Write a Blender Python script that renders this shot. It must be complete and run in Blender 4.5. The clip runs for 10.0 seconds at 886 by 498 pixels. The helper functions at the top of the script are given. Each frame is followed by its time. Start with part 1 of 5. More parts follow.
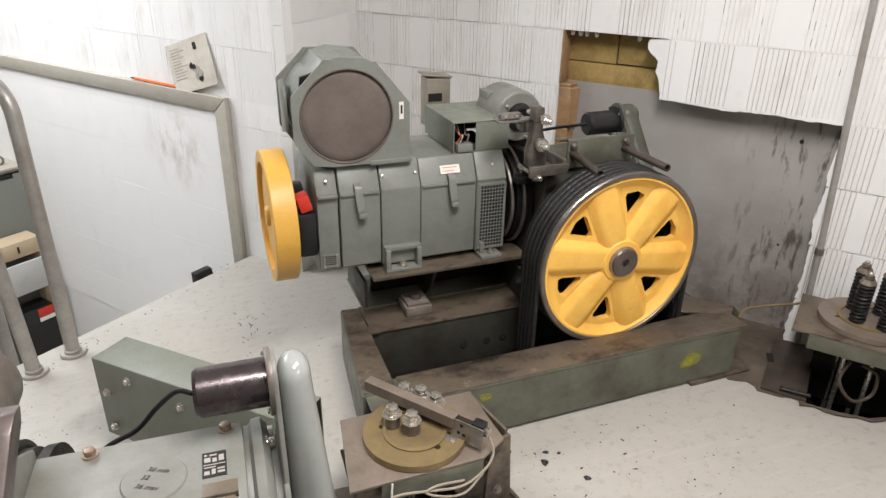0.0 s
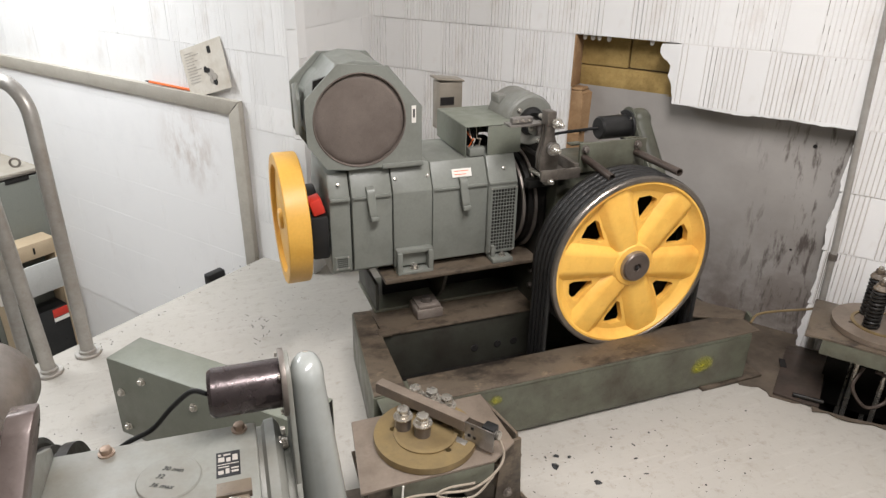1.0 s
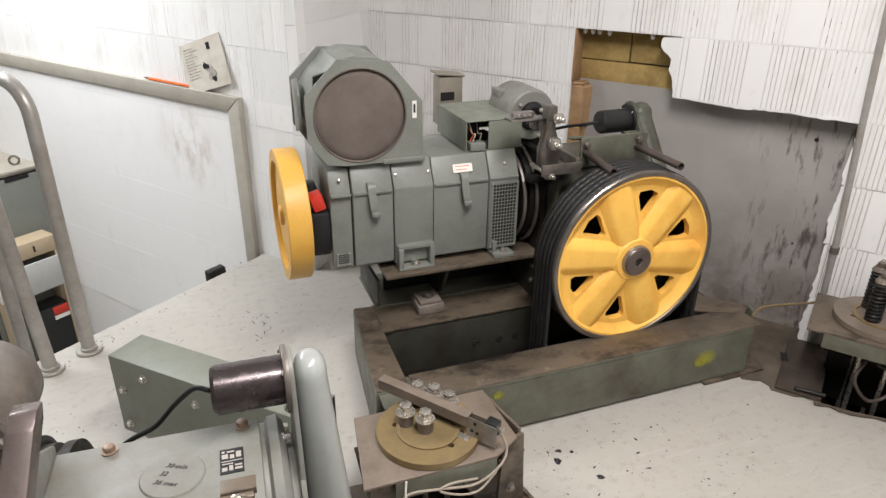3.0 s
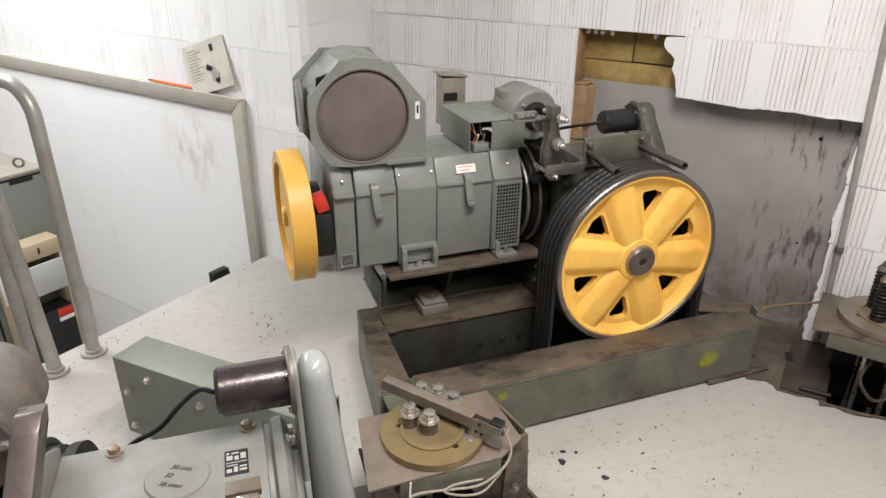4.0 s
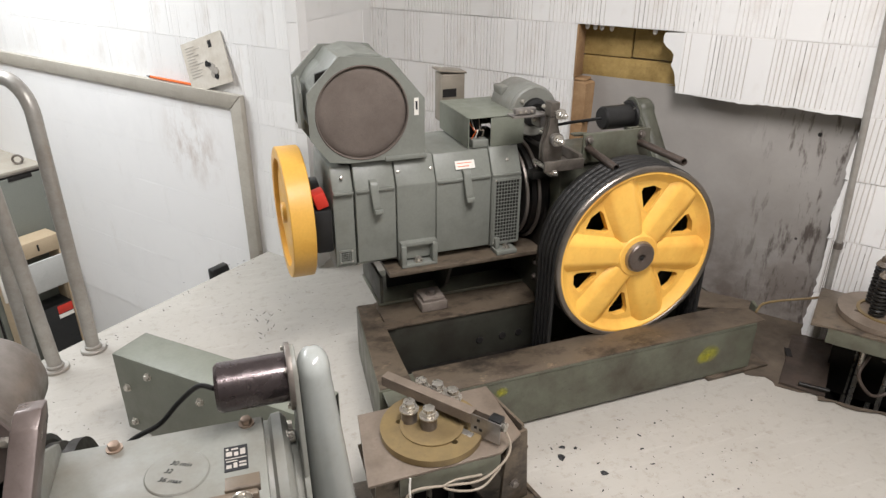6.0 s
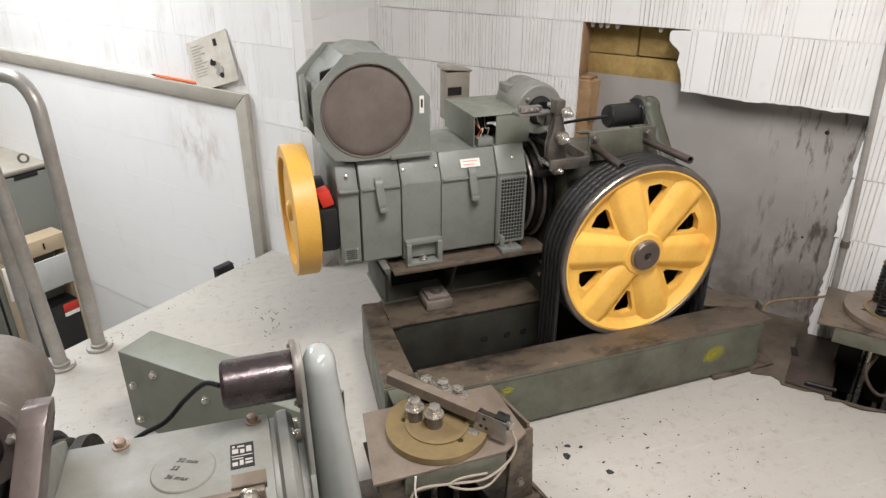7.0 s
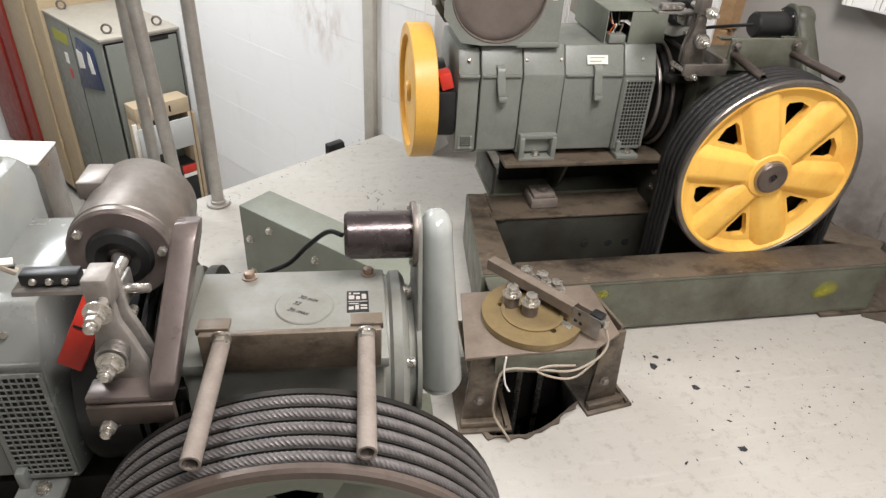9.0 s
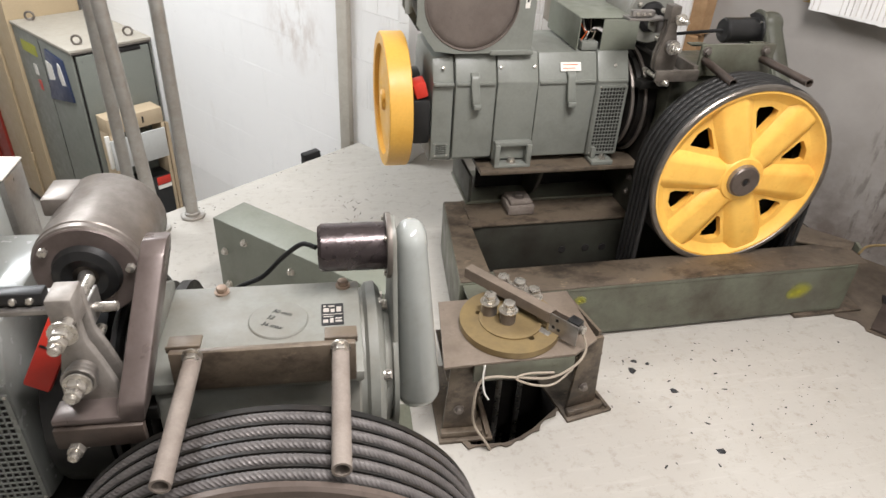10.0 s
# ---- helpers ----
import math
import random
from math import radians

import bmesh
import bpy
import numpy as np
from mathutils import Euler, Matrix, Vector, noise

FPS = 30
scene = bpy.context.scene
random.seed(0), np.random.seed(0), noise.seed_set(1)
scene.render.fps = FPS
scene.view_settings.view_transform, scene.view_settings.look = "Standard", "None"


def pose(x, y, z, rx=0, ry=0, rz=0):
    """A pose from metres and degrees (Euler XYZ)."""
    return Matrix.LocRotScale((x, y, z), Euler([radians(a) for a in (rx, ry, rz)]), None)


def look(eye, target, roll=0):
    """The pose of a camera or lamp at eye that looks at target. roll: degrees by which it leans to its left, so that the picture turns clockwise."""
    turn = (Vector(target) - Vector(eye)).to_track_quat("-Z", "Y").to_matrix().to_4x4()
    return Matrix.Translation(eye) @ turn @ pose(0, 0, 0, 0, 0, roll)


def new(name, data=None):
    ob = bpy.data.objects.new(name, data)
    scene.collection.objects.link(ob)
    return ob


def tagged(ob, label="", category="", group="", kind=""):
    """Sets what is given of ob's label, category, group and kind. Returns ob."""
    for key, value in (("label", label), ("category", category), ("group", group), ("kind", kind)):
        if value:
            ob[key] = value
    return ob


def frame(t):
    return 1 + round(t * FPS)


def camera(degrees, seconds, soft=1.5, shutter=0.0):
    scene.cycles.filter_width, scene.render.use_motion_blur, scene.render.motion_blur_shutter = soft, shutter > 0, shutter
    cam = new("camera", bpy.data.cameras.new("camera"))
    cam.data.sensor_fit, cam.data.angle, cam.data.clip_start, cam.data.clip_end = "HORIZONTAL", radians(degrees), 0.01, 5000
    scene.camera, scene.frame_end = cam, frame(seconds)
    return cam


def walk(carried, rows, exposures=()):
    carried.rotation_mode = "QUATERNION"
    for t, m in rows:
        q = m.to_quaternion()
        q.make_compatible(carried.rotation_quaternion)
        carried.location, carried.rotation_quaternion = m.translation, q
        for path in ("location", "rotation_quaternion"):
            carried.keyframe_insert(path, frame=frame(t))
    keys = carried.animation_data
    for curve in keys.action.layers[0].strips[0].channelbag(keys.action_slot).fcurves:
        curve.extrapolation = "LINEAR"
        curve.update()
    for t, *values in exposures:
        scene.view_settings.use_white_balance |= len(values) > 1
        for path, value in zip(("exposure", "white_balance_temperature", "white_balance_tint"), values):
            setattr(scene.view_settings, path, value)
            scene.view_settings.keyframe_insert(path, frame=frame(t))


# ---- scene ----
cam = camera(66.7, 10.0, 1.4, 0.4)
PATH = [
    (0, (-0.084, -0.067, 1.411), (0.585, 1.618, 0.566), 1.1),
    (0.5, (-0.087, -0.07, 1.413), (0.567, 1.623, 0.572), 0.8),
    (1, (-0.09, -0.072, 1.414), (0.552, 1.628, 0.577), 1.0),
    (1.5, (-0.09, -0.071, 1.416), (0.547, 1.63, 0.578), 0.8),
    (2, (-0.092, -0.069, 1.413), (0.548, 1.626, 0.565), 0.6),
    (2.5, (-0.093, -0.068, 1.412), (0.55, 1.625, 0.563), 0.8),
    (4, (-0.094, -0.066, 1.412), (0.538, 1.632, 0.565), 0.4),
    (4.5, (-0.094, -0.067, 1.413), (0.535, 1.632, 0.566), 0.4),
    (5, (-0.093, -0.066, 1.412), (0.541, 1.627, 0.556), 0.5),
    (5.5, (-0.092, -0.068, 1.413), (0.544, 1.624, 0.557), 0.4),
    (7, (-0.096, -0.065, 1.408), (0.524, 1.632, 0.549), 0.2),
    (7.5, (-0.098, -0.066, 1.407), (0.517, 1.628, 0.538), 0.6),
    (7.9, (-0.114, -0.073, 1.386), (0.419, 1.619, 0.462), 1.6),
    (8, (-0.12, -0.077, 1.39), (0.382, 1.609, 0.439), 1.7),
    (8.4, (-0.151, -0.096, 1.368), (0.212, 1.562, 0.31), 2.8),
    (8.5, (-0.155, -0.097, 1.366), (0.186, 1.55, 0.285), 3.2),
    (9, (-0.156, -0.089, 1.357), (0.181, 1.55, 0.26), 3.3),
    (9.5, (-0.155, -0.088, 1.356), (0.189, 1.548, 0.259), 3.3),
    (10, (-0.145, -0.082, 1.36), (0.25, 1.555, 0.282), 3.3),
]
walk(cam, [(t, look(eye, target, roll)) for t, eye, target, roll in PATH],
     [(0.0, -0.10), (7.5, -0.08), (8.5, 0.03), (9.0, 0.08), (10.0, 0.12)])

# ---------------------------------------------------------------- room frame
# the building stands askew to the machines: u runs along the walls, s towards them
SKEW = -53.5
ROOM = Matrix.Rotation(radians(SKEW), 4, "Z")


def us(u, s, z=0.0):
    return ROOM @ Vector((u, s, z))


WALL_R, WALL_L, PANEL, STEP, NOOK = 2.50, 1.888, 1.872, -1.992, -2.118
JAMB = -2.350
EDGE = -2.315
LOW = -1.45
CEIL = 2.75

# ---------------------------------------------------------------- light
world = bpy.data.worlds.new("world")
scene.world = world
world.use_nodes = True
world.node_tree.nodes["Background"].inputs[0].default_value = (0.9, 0.95, 1.0, 1)
world.node_tree.nodes["Background"].inputs[1].default_value = 0.02


def area(name, at, target, w, h, power, color):
    data = bpy.data.lights.new(name, "AREA")
    data.shape, data.size, data.size_y, data.energy, data.color = "RECTANGLE", w, h, power, color
    ob = new(name, data)
    ob.matrix_world = look(at, target)
    return ob


TUBES = [(us(-0.05, 0.55, 2.62), 1.5, 93), (us(-3.7, 0.70, 2.62), 1.5, 125), (us(1.6, 0.2, 2.62), 1.5, 24)]
for at, size, power in TUBES:
    lamp = area("tube_light", at, at + Vector((0.0001, 0, -1)), 0.22, size, power, (0.93, 0.96, 1.0) if at.x < -1.0 else (1.0, 0.965, 0.97))
    lamp.matrix_world = Matrix.Translation(at) @ pose(0, 0, 0, 0, 0, SKEW)

# ---------------------------------------------------------------- materials


class Nodes:
    """A small node-material builder."""

    def __init__(self, name):
        self.mat = bpy.data.materials.new(name)
        self.mat.use_nodes = True
        self.tree = self.mat.node_tree
        self.bsdf = self.tree.nodes["Principled BSDF"]
        self.co = self.add("ShaderNodeTexCoord").outputs["Object"]

    def add(self, kind, **values):
        node = self.tree.nodes.new(kind)
        for key, value in values.items():
            node.inputs[key].default_value = value
        return node

    def link(self, a, b):
        self.tree.links.new(a, b)

    def noise(self, scale, detail=4.0, rough=0.6, stretch=None):
        node = self.add("ShaderNodeTexNoise", Scale=scale, Detail=detail, Roughness=rough)
        source = self.co
        if stretch:
            m = self.add("ShaderNodeMapping")
            m.inputs["Scale"].default_value = stretch
            self.link(self.co, m.inputs["Vector"])
            source = m.outputs[0]
        self.link(source, node.inputs["Vector"])
        return node.outputs["Fac"]

    def ramp(self, fac, a, b, lo=0.0, hi=1.0):
        node = self.add("ShaderNodeMapRange")
        for i, v in ((1, a), (2, b), (3, lo), (4, hi)):
            node.inputs[i].default_value = v
        self.link(fac, node.inputs[0])
        return node.outputs[0]

    def mix(self, fac, a, b):
        node = self.tree.nodes.new("ShaderNodeMix")
        node.data_type = "RGBA"
        for source, slot in ((fac, 0), (a, 6), (b, 7)):
            if isinstance(source, (int, float)):
                node.inputs[slot].default_value = source
            elif isinstance(source, tuple):
                node.inputs[slot].default_value = (*source, 1)
            else:
                self.link(source, node.inputs[slot])
        return node.outputs[2]

    def bump(self, height, strength, distance=0.01):
        node = self.add("ShaderNodeBump", Strength=strength, Distance=distance)
        self.link(height, node.inputs["Height"])
        self.link(node.outputs[0], self.bsdf.inputs["Normal"])

    def color(self, c):
        if isinstance(c, tuple):
            self.bsdf.inputs["Base Color"].default_value = (*c, 1)
        else:
            self.link(c, self.bsdf.inputs["Base Color"])

    def rough(self, r):
        if isinstance(r, (int, float)):
            self.bsdf.inputs["Roughness"].default_value = r
        else:
            self.link(r, self.bsdf.inputs["Roughness"])


def coat(name, base, dirt, amount=0.35, rough=0.5, metal=0.0, scale=9.0, bump=0.15, fine=120.0, spec=0.4):
    """Paint or metal with blotches of dirt, a fine grain and a little relief."""
    n = Nodes(name)
    big = n.ramp(n.noise(scale, 5, 0.65), 0.62 - 0.45 * amount, 0.78)
    small = n.noise(fine, 3, 0.6)
    info = n.add("ShaderNodeObjectInfo").outputs["Random"]
    tone = n.mix(n.ramp(small, 0.3, 0.7), tuple(0.95 * c for c in base), tuple(min(1.0, 1.04 * c) for c in base))
    wear = n.ramp(n.noise(scale * 6, 5, 0.75), 0.57, 0.70, 0, 0.75 * amount)
    tone = n.mix(wear, tone, dirt)
    tone = n.mix(n.ramp(info, 0, 1, 0.0, 0.12), tone, tuple(0.8 * c for c in base))
    n.color(n.mix(n.ramp(big, 0, 1, 0, min(1.0, 0.35 + amount)), tone, dirt))
    n.bsdf.inputs["Metallic"].default_value = metal
    n.bsdf.inputs["Specular IOR Level"].default_value = spec
    n.rough(n.ramp(n.noise(scale * 2.3, 4), 0.25, 0.75, max(0.05, rough - 0.1), min(1.0, rough + 0.14)))
    n.bump(small, bump, 0.002)
    return n.mat


def plain(name, base, rough=0.5, metal=0.0):
    return coat(name, base, tuple(0.75 * c for c in base), 0.15, rough, metal, 14.0, 0.06)


def wall_paint(name, base, dirt, groove=0.0):
    n = Nodes(name)
    blot = n.ramp(n.noise(2.2, 6, 0.7), 0.56, 0.8, 0, 0.5)
    streak = n.ramp(n.noise(3.4, 7, 0.74, (1.8, 1.8, 0.8)), 0.555, 0.80, 0, 0.5)
    info = n.add("ShaderNodeObjectInfo").outputs["Random"]
    tone = n.mix(n.ramp(info, 0, 1), base, tuple(0.93 * c for c in base))
    tone = n.mix(blot, tone, tuple(0.88 * c for c in base))
    n.color(n.mix(streak, tone, dirt))
    n.rough(0.72)
    fine = n.noise(55, 4, 0.65)
    grit = n.noise(260, 3, 0.6)
    add = n.tree.nodes.new("ShaderNodeMath")
    n.link(fine, add.inputs[0])
    n.link(grit, add.inputs[1])
    n.bump(add.outputs[0], 0.35, 0.004)
    return n.mat


GREEN = coat("machine_paint", (0.198, 0.206, 0.181), (0.115, 0.115, 0.096), 0.28, 0.36, bump=0.03, scale=6)
GREENB = coat("gear_paint", (0.19, 0.192, 0.170), (0.135, 0.115, 0.088), 0.45, 0.40, bump=0.04, scale=9)
CASE = coat("chain_case_paint", (0.295, 0.308, 0.29), (0.225, 0.22, 0.195), 0.28, 0.16, bump=0.35, fine=14, scale=11, spec=0.6)
GLOSS = coat("glossy_motor_paint", (0.215, 0.222, 0.206), (0.15, 0.148, 0.13), 0.3, 0.2, bump=0.2, fine=16, scale=9, spec=0.6)
OLIVE = coat("guard_paint", (0.175, 0.185, 0.148), (0.13, 0.135, 0.105), 0.2, 0.42, bump=0.02)
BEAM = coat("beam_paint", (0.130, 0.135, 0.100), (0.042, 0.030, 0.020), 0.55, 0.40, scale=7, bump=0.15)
GEARDARK = coat("dark_gear_paint", (0.095, 0.098, 0.074), (0.035, 0.028, 0.020), 0.5, 0.4, scale=8, bump=0.12)
# darker copy of BEAM with the bed's inner shade put into its colour
BEAMSHADE = coat("shaded_beam_paint", (0.048, 0.049, 0.038), (0.022, 0.017, 0.013), 0.6, 0.45, scale=7, bump=0.15)
# black of greasy parts; also stands in for shade in hollows and gaps
DARK = coat("grease_and_shade_black", (0.011, 0.0105, 0.0095), (0.024, 0.019, 0.015), 0.45, 0.42, 0.1, 12, 0.15, spec=0.3)
STEEL = coat("bare_steel", (0.34, 0.32, 0.30), (0.18, 0.155, 0.13), 0.4, 0.34, 0.8, 18, 0.12)
DULL = coat("dull_steel", (0.215, 0.19, 0.168), (0.10, 0.08, 0.066), 0.5, 0.38, 0.55, 16, 0.2)
SHINY = coat("zinc_bolt", (0.55, 0.52, 0.47), (0.3, 0.25, 0.19), 0.4, 0.28, 0.85, 40, 0.1)
BRASS = coat("stained_brass", (0.26, 0.188, 0.085), (0.14, 0.10, 0.06), 0.55, 0.42, 0.3, 8, 0.1)
YELLOW = coat("yellow_paint", (0.86, 0.50, 0.10), (0.64, 0.27, 0.035), 0.36, 0.42, scale=6, bump=0.10, fine=34)
WHEELY = coat("wheel_yellow", (0.72, 0.40, 0.075), (0.58, 0.27, 0.035), 0.15, 0.38, bump=0.02)
BLACK = coat("black_plastic", (0.012, 0.012, 0.012), (0.03, 0.028, 0.026), 0.3, 0.35, bump=0.06)
CHROME = coat("burnished_black_metal", (0.10, 0.082, 0.082), (0.05, 0.04, 0.04), 0.4, 0.24, 0.75, 14, 0.05)
RED = coat("red_plastic", (0.55, 0.035, 0.02), (0.35, 0.03, 0.02), 0.3, 0.4)
ROPE = coat("steel_rope", (0.115, 0.104, 0.099), (0.042, 0.038, 0.036), 0.45, 0.52, 0.35, 30, 0.1)
ROPEA = coat("oiled_rope", (0.035, 0.034, 0.033), (0.02, 0.02, 0.02), 0.4, 0.45, 0.4, 30, 0.2)
RIM = coat("sheave_iron", (0.125, 0.098, 0.082), (0.065, 0.05, 0.042), 0.5, 0.36, 0.4, 12, 0.1)
POLISHED = coat("worn_rim_steel", (0.24, 0.215, 0.19), (0.10, 0.085, 0.07), 0.5, 0.34, 0.85, 7, 0.08)
BRACKET = coat("reddish_brown_steel", (0.135, 0.108, 0.098), (0.07, 0.052, 0.046), 0.45, 0.33, 0.35, 14, 0.12)
ARM = coat("greasy_cast_steel", (0.15, 0.132, 0.112), (0.05, 0.04, 0.033), 0.5, 0.4, 0.4, 22, 0.25)
LEVER = coat("cast_steel", (0.28, 0.255, 0.228), (0.14, 0.118, 0.10), 0.45, 0.42, 0.3, 22, 0.25)
BOLT = coat("rusty_bolt", (0.30, 0.225, 0.17), (0.16, 0.10, 0.065), 0.5, 0.45, 0.5, 40, 0.15)
PLATE = coat("rubbed_brown_steel", (0.215, 0.172, 0.135), (0.105, 0.08, 0.058), 0.5, 0.42, 0.2, 9, 0.12)
PALE = coat("brown_grey_sheet", (0.30, 0.265, 0.215), (0.17, 0.14, 0.105), 0.4, 0.4, 0.3, 10, 0.08)
BROWN = coat("dark_brown_steel", (0.075, 0.055, 0.044), (0.03, 0.024, 0.02), 0.5, 0.5, 0.2, 12, 0.2)
PRINT = plain("faded_print", (0.36, 0.33, 0.29), 0.8)
BACKWALL = coat("low_bounce_wall", (0.26, 0.25, 0.235), (0.18, 0.17, 0.155), 0.4, 0.8, scale=3)
DUST = coat("dusty_pipe", (0.215, 0.182, 0.155), (0.105, 0.08, 0.064), 0.5, 0.75, 0.05, 12, 0.5, 160)
GALV = coat("galvanised_tube", (0.43, 0.415, 0.385), (0.25, 0.215, 0.175), 0.5, 0.42, 0.45, 8, 0.15)
WHITE = wall_paint("white_block_paint", (0.80, 0.79, 0.77), (0.56, 0.50, 0.44))
MORTAR = wall_paint("grey_mortar", (0.74, 0.72, 0.69), (0.36, 0.32, 0.28))
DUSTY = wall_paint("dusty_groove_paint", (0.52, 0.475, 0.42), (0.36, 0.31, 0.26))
# slit colour: clay darkened to carry the shadow inside the hollow slits
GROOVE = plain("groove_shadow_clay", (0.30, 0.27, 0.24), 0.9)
TRIM = coat("trim_paint", (0.42, 0.39, 0.335), (0.30, 0.265, 0.22), 0.35, 0.5)
CONCRETE = coat("oil_stained_concrete", (0.135, 0.106, 0.078), (0.036, 0.028, 0.022), 0.66, 0.6, scale=7, bump=0.3, fine=70)
# near-black that paints in the shade of shafts, holes, slots and gaps
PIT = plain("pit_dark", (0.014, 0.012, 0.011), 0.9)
SHAFTSHADE = coat("shaft_shade", (0.020, 0.017, 0.014), (0.010, 0.009, 0.008), 0.5, 0.6, scale=9, bump=0.2)
WOOL = coat("mineral_wool", (0.42, 0.29, 0.105), (0.17, 0.11, 0.035), 0.62, 0.95, scale=14, bump=0.9, fine=90)
CLAY = coat("broken_clay", (0.40, 0.255, 0.135), (0.20, 0.11, 0.05), 0.6, 0.9, scale=12, bump=0.5, fine=80)
CABLE = plain("black_cable", (0.012, 0.012, 0.012), 0.4)
WIRE = plain("grey_cable", (0.33, 0.28, 0.22), 0.5)
PANELGREY = plain("pale_grey_board", (0.46, 0.46, 0.44), 0.6)
PAPER = coat("stained_paper", (0.60, 0.56, 0.49), (0.42, 0.36, 0.28), 0.5, 0.8, scale=12)
LABEL = plain("white_label", (0.75, 0.72, 0.66), 0.5)
INK = plain("black_ink", (0.015, 0.015, 0.016), 0.5)
ORANGE = plain("orange_plastic", (0.72, 0.14, 0.03), 0.4)
MESHY = coat("filter_mesh", (0.165, 0.135, 0.115), (0.10, 0.08, 0.068), 0.75, 0.85, scale=7, bump=0.4, fine=220)
BEIGE = coat("beige_paint", (0.41, 0.315, 0.195), (0.33, 0.245, 0.15), 0.2, 0.45)
REDDOOR = coat("dark_red_paint", (0.24, 0.022, 0.012), (0.18, 0.02, 0.012), 0.2, 0.45)
GREY = coat("cabinet_grey", (0.165, 0.172, 0.148), (0.12, 0.124, 0.108), 0.2, 0.45)
GREYTOP = coat("cabinet_top_pale", (0.38, 0.35, 0.295), (0.33, 0.29, 0.235), 0.4, 0.6)
BLUE = plain("blue_folder", (0.022, 0.035, 0.085), 0.4)
WOOD = coat("pale_wood", (0.46, 0.36, 0.24), (0.36, 0.27, 0.17), 0.3, 0.6)
SPOT = plain("spray_yellow", (0.36, 0.36, 0.05), 0.6)
CEILING = wall_paint("ceiling_paint", (0.74, 0.73, 0.70), (0.5, 0.47, 0.43))
TUBE = Nodes("lamp_tube")
TUBE.bsdf.inputs["Emission Color"].default_value = (1.0, 0.965, 0.985, 1)
TUBE.bsdf.inputs["Emission Strength"].default_value = 4.0
TUBE = TUBE.mat


def floor_paint():
    n = Nodes("floor_paint")
    a = n.ramp(n.noise(1.7, 6, 0.65), 0.5, 0.75, 0, 0.55)
    b = n.ramp(n.noise(7, 6, 0.7), 0.55, 0.8, 0, 0.5)
    speck = n.ramp(n.noise(95, 3, 0.62), 0.665, 0.72)
    tone = n.mix(a, (0.40, 0.378, 0.338), (0.345, 0.32, 0.278))
    tone = n.mix(b, tone, (0.33, 0.298, 0.25))
    tone = n.mix(n.ramp(n.noise(26, 6, 0.75), 0.53, 0.70, 0, 0.7), tone, (0.275, 0.245, 0.205))
    tone = n.mix(n.ramp(n.noise(12, 5, 0.7, (0.35, 3.0, 1.0)), 0.55, 0.72, 0, 0.55), tone, (0.47, 0.45, 0.41))
    n.color(n.mix(n.ramp(speck, 0, 1, 0, 0.55), tone, (0.20, 0.175, 0.145)))
    n.rough(n.ramp(n.noise(5, 4), 0.3, 0.7, 0.42, 0.62))
    n.bump(n.noise(45, 5, 0.6), 0.25, 0.004)
    return n.mat


def stained_board():
    n = Nodes("grey_plaster_board")
    cloud = n.ramp(n.noise(3.5, 6, 0.6), 0.35, 0.75)
    tone = n.mix(cloud, (0.335, 0.314, 0.290), (0.262, 0.243, 0.222))
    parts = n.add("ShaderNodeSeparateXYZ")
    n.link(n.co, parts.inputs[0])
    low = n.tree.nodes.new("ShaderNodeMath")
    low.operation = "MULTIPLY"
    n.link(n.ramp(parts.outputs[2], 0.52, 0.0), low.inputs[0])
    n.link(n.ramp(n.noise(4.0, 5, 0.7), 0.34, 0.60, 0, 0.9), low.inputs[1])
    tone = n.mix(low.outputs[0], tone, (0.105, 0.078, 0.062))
    drip = n.ramp(n.noise(15.0, 7, 0.70, (1.9, 1.9, 0.42)), 0.535, 0.64)
    zone = n.ramp(parts.outputs[0], -0.40, -0.20, 0.0, 1.0)
    both = n.tree.nodes.new("ShaderNodeMath")
    both.operation = "MULTIPLY"
    n.link(drip, both.inputs[0])
    n.link(zone, both.inputs[1])
    n.color(n.mix(n.ramp(both.outputs[0], 0, 1, 0, 0.85), tone, (0.06, 0.045, 0.037)))
    n.rough(0.8)
    n.bump(n.noise(60, 5, 0.6), 0.25, 0.003)
    return n.mat


def spray(name, base, radius):
    """Soft spray paint that thins out towards its rim."""
    n = Nodes(name)
    n.color(base)
    n.rough(0.55)
    m = n.add("ShaderNodeMapping")
    m.inputs["Scale"].default_value = (1 / radius,) * 3
    n.link(n.co, m.inputs["Vector"])
    g = n.tree.nodes.new("ShaderNodeTexGradient")
    g.gradient_type = "SPHERICAL"
    n.link(m.outputs[0], g.inputs["Vector"])
    a = n.tree.nodes.new("ShaderNodeMath")
    a.operation = "MULTIPLY"
    n.link(n.ramp(g.outputs["Fac"], 0.05, 0.95), a.inputs[0])
    n.link(n.ramp(n.noise(60, 5, 0.7), 0.35, 0.65, 0.2, 0.75), a.inputs[1])
    n.link(a.outputs[0], n.bsdf.inputs["Alpha"])
    return n.mat




